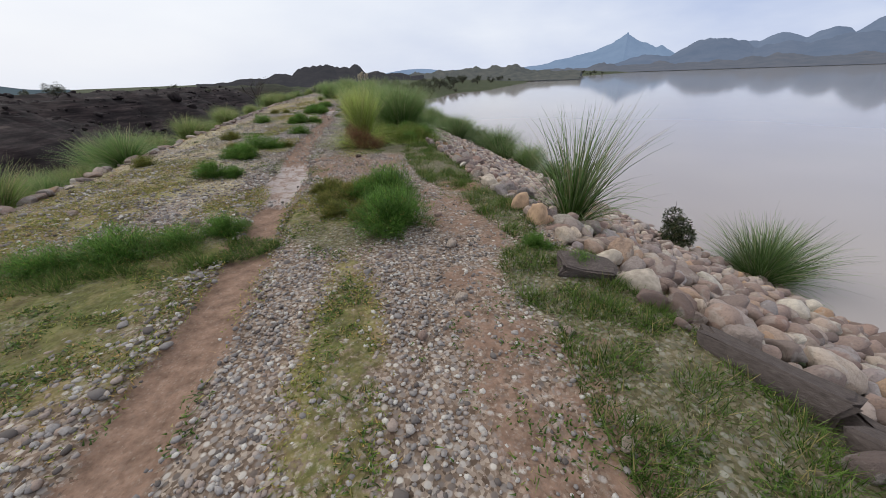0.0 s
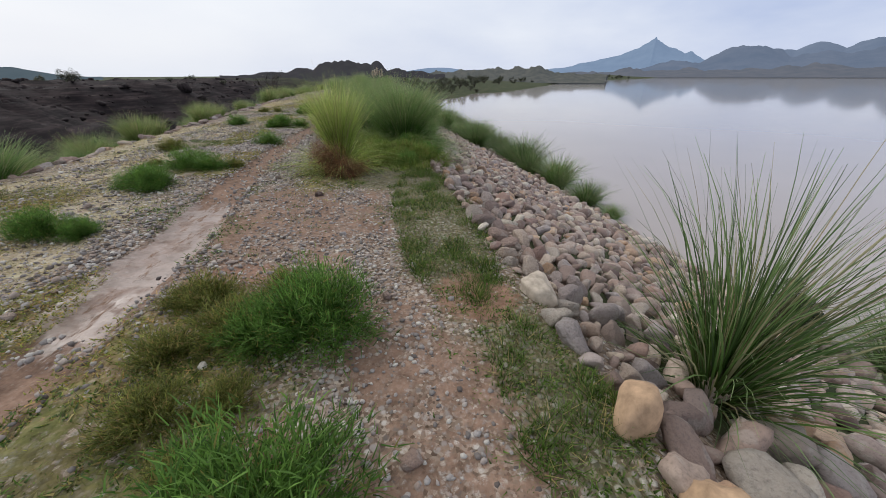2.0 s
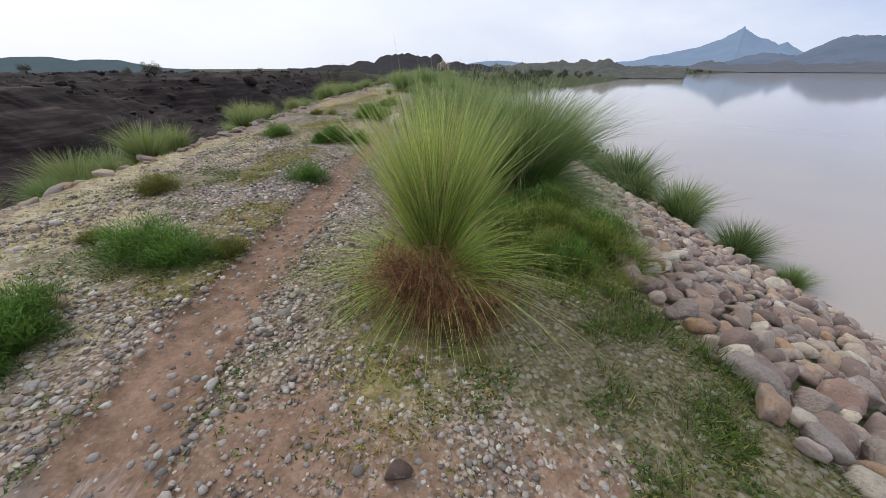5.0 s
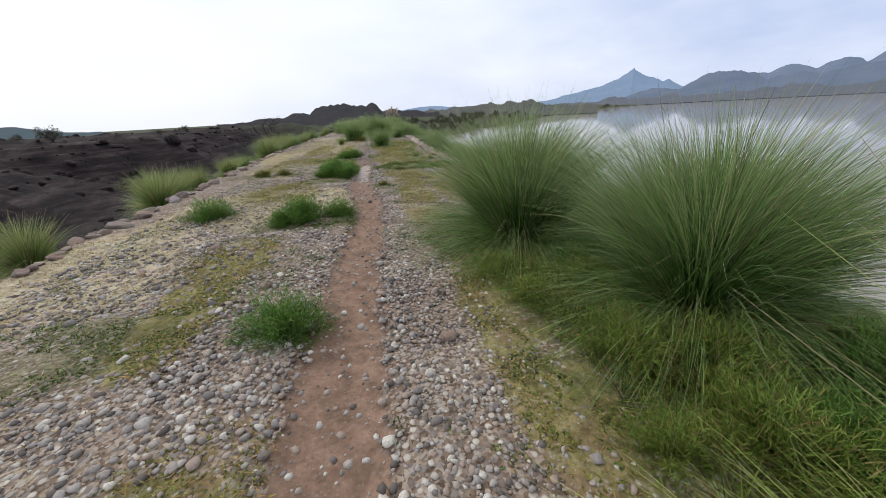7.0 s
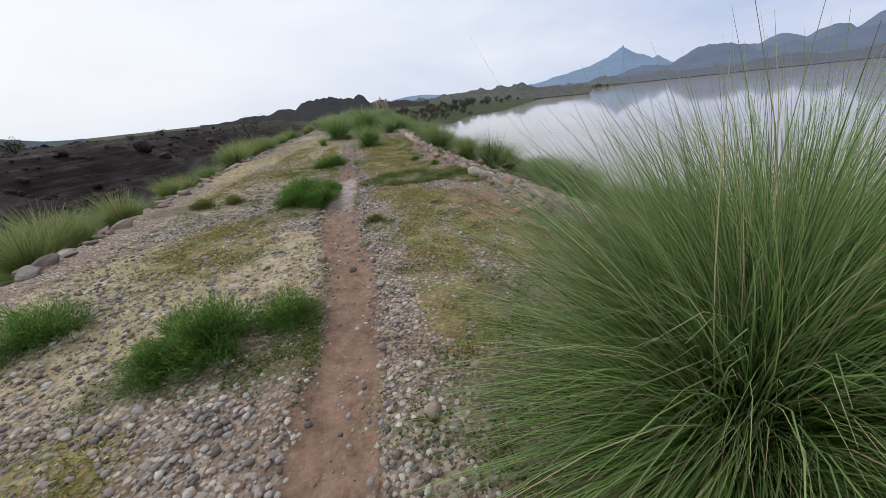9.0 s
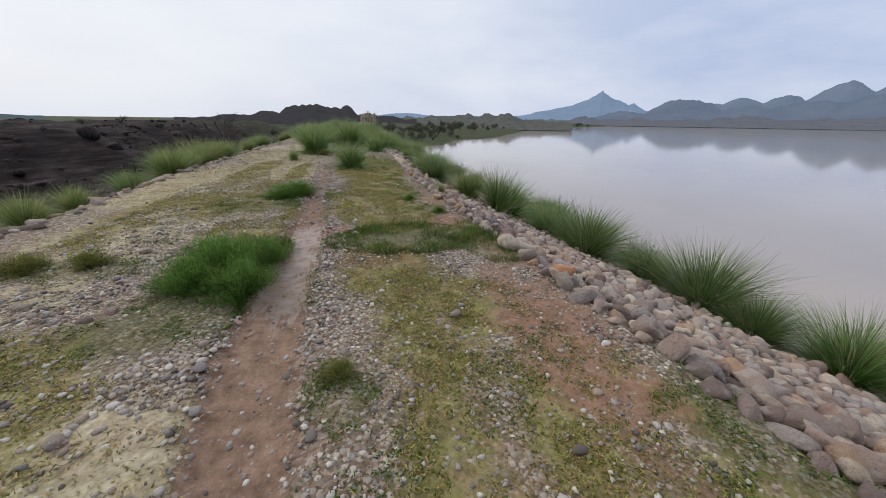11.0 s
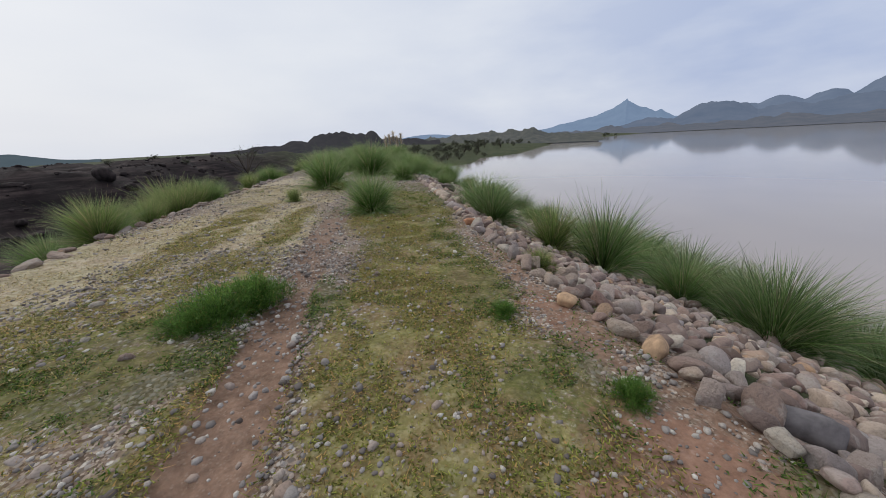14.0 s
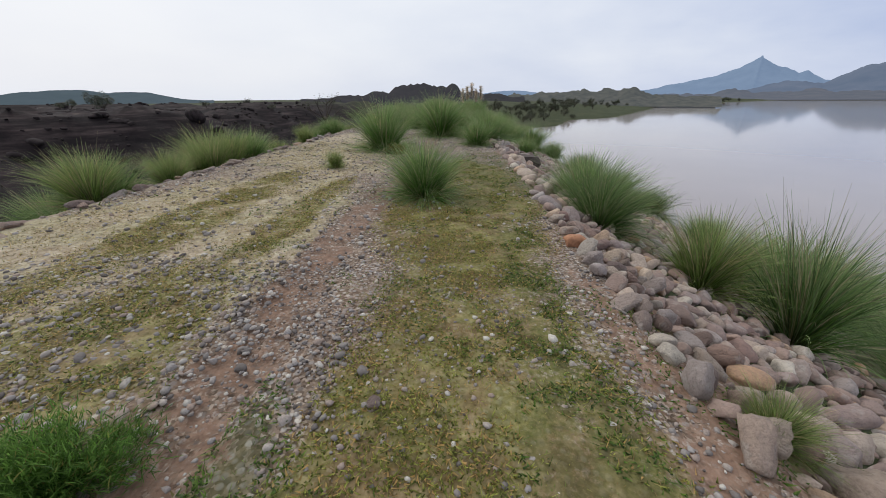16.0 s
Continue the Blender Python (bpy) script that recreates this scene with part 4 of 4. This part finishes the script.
def cobble(shape, seed, blocky=0.25):
    """A worn stone about one unit in radius: rounded, lumpy, with a few flattened faces."""
    r = np.random.default_rng(seed)
    v = shape[0].copy()
    p = r.uniform(2.1, 2.6) + 2.2 * blocky
    v = v / (np.abs(v) ** p).sum(1, keepdims=True) ** (1 / p)
    for k in r.normal(0, 1, (6, 3)):
        v = v * (1 + 0.055 * np.sin(v @ k * 1.9 + k[0] * 5))[:, None]
    for _ in range(8):
        d = r.normal(0, 1, 3)
        d /= np.linalg.norm(d)
        cut = r.uniform(0.52, 0.85)
        h = v @ d
        v = v - np.where(h > cut, (h - cut) * r.uniform(0.6, 0.9), 0)[:, None] * d
    for k in r.normal(0, 4.5, (8, 3)):
        v = v * (1 + 0.022 * np.sin(v @ k + k[1] * 3))[:, None]
    return v * np.array([1.0, r.uniform(0.68, 0.92), r.uniform(0.52, 0.78)])


def pebbles(name, label, x, y, size, level=ICO1, material=None, sink=0.25, kinds=12):
    forms = [cobble(level, 100 + i) for i in range(kinds)]
    n, k = len(x), len(level[0])
    turn = rng.uniform(0, 2 * math.pi, n)
    which = rng.integers(0, kinds, n)
    v = np.stack(forms)[which] * size[:, None, None]
    c, s = np.cos(turn)[:, None], np.sin(turn)[:, None]
    px, py = v[:, :, 0] * c - v[:, :, 1] * s, v[:, :, 0] * s + v[:, :, 1] * c
    z = height(x, y)
    out = np.stack([px + x[:, None], py + y[:, None], v[:, :, 2] + (z + size * sink)[:, None]], 2).reshape(-1, 3)
    faces = (level[1][None] + (np.arange(n) * k)[:, None, None]).reshape(-1, 3)
    ob = new(name, mesh_of(name, out, faces, material or PEBBLE, level is not ICO1))
    return tagged(ob, label, "gravel", kind="stuff")


def gravel_places(n, x0, x1, y0, y1):
    x, y = rng.uniform(x0, x1, n), rng.uniform(y0, y1, n)
    k = masks(x, y)
    bare = 1 - np.maximum.reduce([k["dirt"] * np.where(y < 5, 1.15, 0.86), k["turf"] * 1.15, k["dry"] * 0.6, k["olive"] * 0.85, k["wet"] * 1.2])
    keep = (rng.uniform(0, 1, n) < bare * (0.35 + 0.9 * value_noise(x, y, 1.4, 31))) & (x < edge_right(y)) & (x > edge_left(y))
    return x[keep], y[keep]


px, py = gravel_places(105000, -3.4, 2.7, 0.2, 13)
pebbles("gravel", "grey and pinkish rounded river gravel on the crest", px, py, (0.007 + 0.016 * rng.uniform(0, 1, len(px)) ** 2.4) * np.where(px < -0.2, 1.25, 1.0))
px, py = gravel_places(80000, -3.6, 2.3, 13, 25)
pebbles("gravel", "grey rounded river gravel on the crest", px, py, (0.007 + 0.017 * rng.uniform(0, 1, len(px)) ** 2.4) * np.where(px < -0.9, 1.25, 1.0))
px, py = gravel_places(14000, -4.8, 2.2, 25, 40)
pebbles("gravel", "pale gravel on the far crest", px, py, 0.014 + 0.025 * rng.uniform(0, 1, len(px)) ** 2.4)

px, py = gravel_places(9000, -3.8, 2.5, 0.3, 24)
keep = (px < -0.1) | (rng.uniform(0, 1, len(px)) < 0.35)
px, py = px[keep], py[keep]
pebbles("coarse_gravel", "larger rounded grey stones strewn over the crest", px, py, 0.017 + 0.025 * rng.uniform(0, 1, len(px)) ** 2.2, ICO2)
BURNT_ROCK = plain("burnt_rock", (0.034, 0.026, 0.026), 0.95, 0.6, 2.0)
px, py = rng.uniform(-55, -13, 3200), rng.uniform(0, 90, 3200)
keep = value_noise(px, py, 0.12, 71) > 0.47
pebbles("scree", "dark burnt rock and rubble on the eroded land", px[keep], py[keep], 0.1 + 0.36 * rng.uniform(0, 1, int(keep.sum())) ** 3, ICO2, BURNT_ROCK, -0.05)

# a few larger loose stones on the crest
loose_mesh = [mesh_of("loose_stone", cobble(ICO2, 300 + i), ICO2[1], STONE, True) for i in range(6)]
px, py = gravel_places(420, -3.4, 2.4, 1.0, 24)
for i, (x, y) in enumerate(zip(px[:70], py[:70])):
    s = rng.uniform(0.035, 0.07)
    o = new("loose_stone", loose_mesh[i % 6])
    o.matrix_basis = pose(x, y, ground_z(x, y) + 0.25 * s, 0, 0, rng.uniform(0, 360)) @ Matrix.Diagonal((s, s, s, 1))
    tagged(o, "rounded river stone lying loose on the gravel", "stone", "loose stones on the crest")

# stone pitching on the water side
riprap = thing("stone_pitching", "bank of packed rounded pinkish and tan boulders above the lake", "stone bank", kind="structure")
forms = [cobble(ICO3, 500 + i, 0.15 + 0.3 * (i % 3)) for i in range(14)]
coarse = [cobble(ICO2, 500 + i, 0.15 + 0.3 * (i % 3)) for i in range(14)]
stone_mesh = [mesh_of("stone", f, ICO3[1], STONE, True) for f in forms]
rest_v, rest_f, count, made = [], [], 0, 0
slope = math.degrees(math.atan(0.45))


def packed():
    """Places and radii of stones laid close on the bank, the large ones first and smaller ones in the gaps: across the bank, along it, radius."""
    cells, out = {}, []
    for low, high, tries in ((0.11, 0.135, 1200), (0.085, 0.11, 9000), (0.066, 0.085, 30000), (0.05, 0.066, 40000), (0.036, 0.048, 16000)):
        along_bank, across_bank, radius = rng.uniform(-1.5, 44, tries), 8.2 * rng.uniform(0, 1, tries) ** (1.5 if low < 0.09 else 1.0), rng.uniform(low, high, tries)
        for a, y, r in zip(across_bank, along_bank, radius):
            if y < 4.5:
                r *= 1.3
            if y > 27 or a > 4.0:
                r = r * 1.4 if low > 0.06 else 0
            if r == 0 or (a < 0.1 and r > 0.12):
                continue
            ca, cy = int(a / 0.45), int(y / 0.45)
            if any((a - qa) ** 2 + (y - qy) ** 2 < (0.88 * (r + qr)) ** 2 for i in (-1, 0, 1) for j in (-1, 0, 1) for qa, qy, qr in cells.get((ca + i, cy + j), ())):
                continue
            cells.setdefault((ca, cy), []).append((a, y, r))
            out.append((a, y, r))
    return out


BOULDERS = ((1.87, 19.2, 0.19, "pale"), (1.77, 21.5, 0.12, "ochre"), (1.55, 22.25, 0.12, "ochre"), (2.14, 18.55, 0.15, "rust"), (2.8, 2.5, 0.14, "pale"), (2.85, 2.95, 0.13, "pale"), (2.62, 4.35, 0.14, "ochre"), (2.66, 3.9, 0.15, "ochre"), (2.6, 5.4, 0.14, "pale"), (2.2, 20.9, 0.17, "dark"), (1.6, 25.6, 0.12, "rust"))
SLABS = tuple((x, y, r * 1.1, r * 0.95) for x, y, r, tone in BOULDERS) + ((2.52, 2.75, 0.3, 0.22), (2.86, 1.6, 0.2, 0.36), (2.98, 1.0, 0.2, 0.3))
for across, y, s in packed():
    x = float(edge_right(np.array(y))) + across
    z = ground_z(x, y) + 0.34 * s + rng.uniform(-0.015, 0.035)
    m = pose(x, y, z, rng.uniform(-16, 16), slope + rng.uniform(-16, 16), rng.uniform(0, 360)) @ Matrix.Diagonal((s * rng.uniform(1.0, 1.34), s * rng.uniform(0.9, 1.1), s * rng.uniform(0.92, 1.25), 1))
    kind = int(rng.integers(0, 14))
    if any(abs(x - qx) < qa and abs(y - qy) < qb for qx, qy, qa, qb in SLABS):
        continue
    if across < 0.6 and 0.4 < y < 26.5 and made < 300 and s > 0.066:
        o = part("stone", stone_mesh[kind], riprap)
        o.matrix_basis = m
        made += 1
    else:
        near = y < 26 and across < 2.0 and s > 0.055
        shape = forms[kind] if near else coarse[kind]
        faces = ICO3[1] if near else ICO2[1]
        a = np.array(m)
        rest_v.append(shape @ a[:3, :3].T + a[:3, 3])
        rest_f.append(faces + count)
        count += len(shape)
rest = part("stones_of_the_bank", mesh_of("stones_of_the_bank", np.concatenate(rest_v), np.concatenate(rest_f), STONE_MASS, True), riprap)
tagged(rest, kind="stuff")


boulder_tones = dict(pale=plain("pale_stone", (0.47, 0.4, 0.325), 0.85, 0.3, 2.2), ochre=plain("ochre_stone", (0.43, 0.29, 0.185), 0.85, 0.3, 2.2), rust=plain("rust_stone", (0.4, 0.2, 0.115), 0.85, 0.3, 2.2), dark=plain("grey_stone", (0.17, 0.155, 0.16), 0.8, 0.3, 2.2))
for i, (x, y, r, tone) in enumerate(BOULDERS):
    o = new("boulder", mesh_of("boulder", cobble(ICO3, 700 + i, 0.3), ICO3[1], boulder_tones[tone], True))
    o.matrix_basis = pose(x, y, ground_z(x, y) + 0.3 * r, 0, 12, 37 * i) @ Matrix.Diagonal((r * 1.2, r, r * 1.25, 1))
    tagged(o, {"pale": "large cream-coloured", "ochre": "orange-tan", "rust": "rusty red", "dark": "dark grey"}[tone] + " rounded boulder at the brink of the bank", "boulder", "boulders at the brink")


def slab(label, x, y, size, turn, tilt, material, seed):
    """An angular quarried block lying at the brink."""
    bm = bmesh.new()
    bmesh.ops.create_cube(bm, size=2.0)
    bmesh.ops.bevel(bm, geom=bm.edges[:], offset=0.12, segments=2, affect="EDGES")
    bmesh.ops.subdivide_edges(bm, edges=bm.edges[:], cuts=2, use_grid_fill=True)
    for v in bm.verts:
        v.co += Vector(noise.noise_vector(v.co * 0.8 + Vector((seed, 0, 0)))) * 0.34 + Vector(noise.noise_vector(v.co * 2.3 + Vector((seed, 3, 0)))) * 0.1
    me = bpy.data.meshes.new("rock")
    bm.to_mesh(me)
    bm.free()
    me.materials.append(material)
    o = new("rock", me)
    o.matrix_basis = pose(x, y, ground_z(x, y) + size[2] * 0.45, 0, tilt, turn) @ Matrix.Diagonal((*size, 1))
    return tagged(o, label, "rock")


slab("flat dark grey angular rock at the brink of the bank", 2.52, 2.75, (0.21, 0.14, 0.08), -25, 8, DARK_STONE, 3)
slab("long dark brown rock slab lying along the bank", 2.86, 1.6, (0.11, 0.31, 0.1), 22, 18, DARK_STONE, 9)
slab("dark broad rock slab among the boulders", 2.98, 1.0, (0.18, 0.3, 0.12), 18, 20, DARK_STONE, 14)
slab("dark weathered rock with dead grass on the far brink", 2.25, 32.5, (0.4, 0.3, 0.14), 10, 5, DARK_STONE, 21)

# rounded rocks standing on the edge of the burnt plateau
for x, y, size, turn, seed in ((-21.9, 52.6, (0.75, 0.7, 0.62), 20, 31), (-20.6, 52.9, (0.62, 0.6, 0.5), 70, 37), (-18.0, 54.0, (0.9, 0.5, 0.28), 10, 41), (-24.6, 48.0, (0.8, 0.5, 0.25), 40, 45), (-13.5, 58.0, (0.9, 0.6, 0.3), 0, 49)):
    o = new("rock", mesh_of("rock", cobble(ICO3, seed, 0.35), ICO3[1], BURNT_ROCK, True))
    o.matrix_basis = pose(x, y, ground_z(x, y) + 0.45 * size[2], 0, 0, turn) @ Matrix.Diagonal((size[0], size[1], size[2] * 1.5, 1))
    tagged(o, "dark rounded rock standing on the burnt plateau", "rock", "rocks on the plateau")

# stones along the landward brink
edging = thing("stone_edging", "uneven row of grey stones along the landward brink", "stones", kind="structure")
for i in range(230):
    y = 3.0 + i * 0.145
    s = rng.uniform(0.05, 0.13)
    x = float(edge_left(np.array(y))) - rng.uniform(-0.12, 0.35)
    o = part("stone", stone_mesh[int(rng.integers(0, 14))], edging)
    o.matrix_basis = pose(x, y, ground_z(x, y) + 0.2 * s, rng.uniform(-10, 10), -12, rng.uniform(0, 360)) @ Matrix.Diagonal((s * 1.3, s, s * 0.8, 1))


# ---- shrubs and trees ----
def leaf_cloud(name, material, centres, radius, n, leaf):
    pick = rng.integers(0, len(centres), n)
    off = rng.normal(0, 1, (n, 3))
    off /= np.linalg.norm(off, axis=1, keepdims=True)
    base = centres[pick] + off * (radius[pick] * rng.uniform(0.35, 1.0, n) ** 0.6)[:, None]
    v, f, a = ribbons(base, off + rng.normal(0, 0.5, (n, 3)), leaf * rng.uniform(0.6, 1.4, n), np.full(n, leaf * 0.45), np.full(n, 0.2), 2)
    return mesh_of(name, v, f, material, True, along=a)


def limb_mesh(name, limbs, material):
    """Tapered limbs, each from a to b."""
    vs, fs, count = [], [], 0
    for a, b, ra, rb in limbs:
        a, b = np.array(a, float), np.array(b, float)
        d = (b - a) / np.linalg.norm(b - a)
        u = np.cross(d, (0.3, 0.9, 0.1))
        u /= np.linalg.norm(u)
        w = np.cross(d, u)
        for p, r in ((a, ra), ((a + b) / 2 + u * ra * 0.8, (ra + rb) / 2), (b, rb)):
            for k in range(6):
                vs.append(p + (u * math.cos(k * math.pi / 3) + w * math.sin(k * math.pi / 3)) * r)
        for s in range(2):
            for k in range(6):
                fs.append((count + s * 6 + k, count + s * 6 + (k + 1) % 6, count + s * 6 + 6 + (k + 1) % 6, count + s * 6 + 6 + k))
        count += 18
    return mesh_of(name, vs, fs, material, True)


def tree(label, tall, wide, leaves, leaf, material, seed, bare=False):
    r = np.random.default_rng(seed)
    t = thing("tree", label, "tree", "scattered trees and scrub")
    limbs = [((0, 0, -0.1), (0.05 * tall, 0, tall * 0.45), 0.035 * tall, 0.022 * tall)]
    tips = []
    for k in range(9):
        ang, up = r.uniform(0, 2 * math.pi), r.uniform(0.55, 0.95)
        tip = np.array([math.cos(ang) * wide * r.uniform(0.3, 0.9), math.sin(ang) * wide * r.uniform(0.3, 0.9), tall * up])
        limbs.append(((0.05 * tall, 0, tall * r.uniform(0.25, 0.45)), tip, 0.018 * tall, 0.004 * tall))
        tips.append(tip)
        for j in range(2):
            twig = tip + np.array([r.normal(0, 0.25), r.normal(0, 0.25), r.uniform(-0.05, 0.25)]) * wide
            limbs.append((tip * 0.75 + np.array([0, 0, tall * 0.1]), twig, 0.008 * tall, 0.003 * tall))
            tips.append(twig)
    trunk = part("trunk", limb_mesh("trunk", limbs, BARK), t)
    c = np.array(tips)
    rad = r.uniform(0.16, 0.34, len(c)) * wide * (0.6 if bare else 1.0)
    part("crown", leaf_cloud("crown", material, c, rad, leaves, leaf), t)
    return t


thorn = tree("thin bare-limbed acacia on the skyline", 3.0, 1.7, 260, 0.10, LEAF_DARK, 3, True)
thorn_z = ground_z(-16.9, 69.0)
thorn_size = max((2.0 - thorn_z) / 3.0, 0.5)
thorn.matrix_basis = pose(-16.9, 69.0, thorn_z - 0.05) @ Matrix.Diagonal((thorn_size, thorn_size, thorn_size, 1))
scrub = tree("dark rounded scrub tree", 2.6, 1.6, 1500, 0.16, LEAF_FAR, 5)
wood = tree("dark green tree on the far shore", 3.2, 1.5, 1100, 0.22, LEAF_FAR, 8)
scrub.matrix_basis = pose(-43, 66, ground_z(-43, 66) - 0.9)
wood.matrix_basis = pose(60, 190, ground_z(60, 190) - 0.1)
for x, y, s, k in [(-44, 62, 0.35, 0), (-47, 66, 0.45, 0), (-30, 66, 0.35, 0), (-25, 72, 0.4, 0), (-58, 62, 0.6, 0), (-36, 85, 0.5, 0), (-22, 100, 0.6, 0)]:
    settle(scrub, x, y, s, x * 37, sink=0.1)
for i in range(96):
    u = i / 95
    x, y = 14 + 230 * u ** 1.4 + rng.uniform(-12, 12), 95 + 250 * u + rng.uniform(0, 40)
    if lake_depth(np.array([x]), np.array([y]))[0] < -1.5:
        settle((scrub, wood)[i % 2], x, y, rng.uniform(0.6, 1.25), rng.uniform(0, 360), sink=0.7)
for i in range(70):
    x, y = rng.uniform(-16, 30), rng.uniform(72, 150)
    if lake_depth(np.array([x]), np.array([y]))[0] < -1.0:
        settle(scrub, x, y, rng.uniform(0.4, 0.9), rng.uniform(0, 360), "low green scrub past the end of the dam", sink=0.45)

shrub = thing("lakeside_shrub", "small dark leafy shrub at the water's edge", "shrub")
tips = np.array([(0, 0, 0.35), (0.2, 0.1, 0.45), (-0.22, 0.05, 0.4), (0.05, -0.2, 0.3), (0.12, 0.15, 0.65), (-0.1, -0.1, 0.55), (0.3, -0.1, 0.25), (-0.3, -0.1, 0.22)])
part("stem", limb_mesh("stem", [((0, 0, -0.05), tuple(p), 0.012, 0.005) for p in tips] + [((0.1, 0.1, 0.5), (0.12, 0.16, 1.0), 0.006, 0.003)], BARK), shrub)
part("foliage", leaf_cloud("foliage", LEAF_DARK, tips, np.full(len(tips), 0.2), 3200, 0.055), shrub)
shrub.matrix_basis = pose(8.2, 7.2, ground_z(8.2, 7.2), 0, 0, 30) @ Matrix.Diagonal((1.15, 1.15, 1.15, 1))
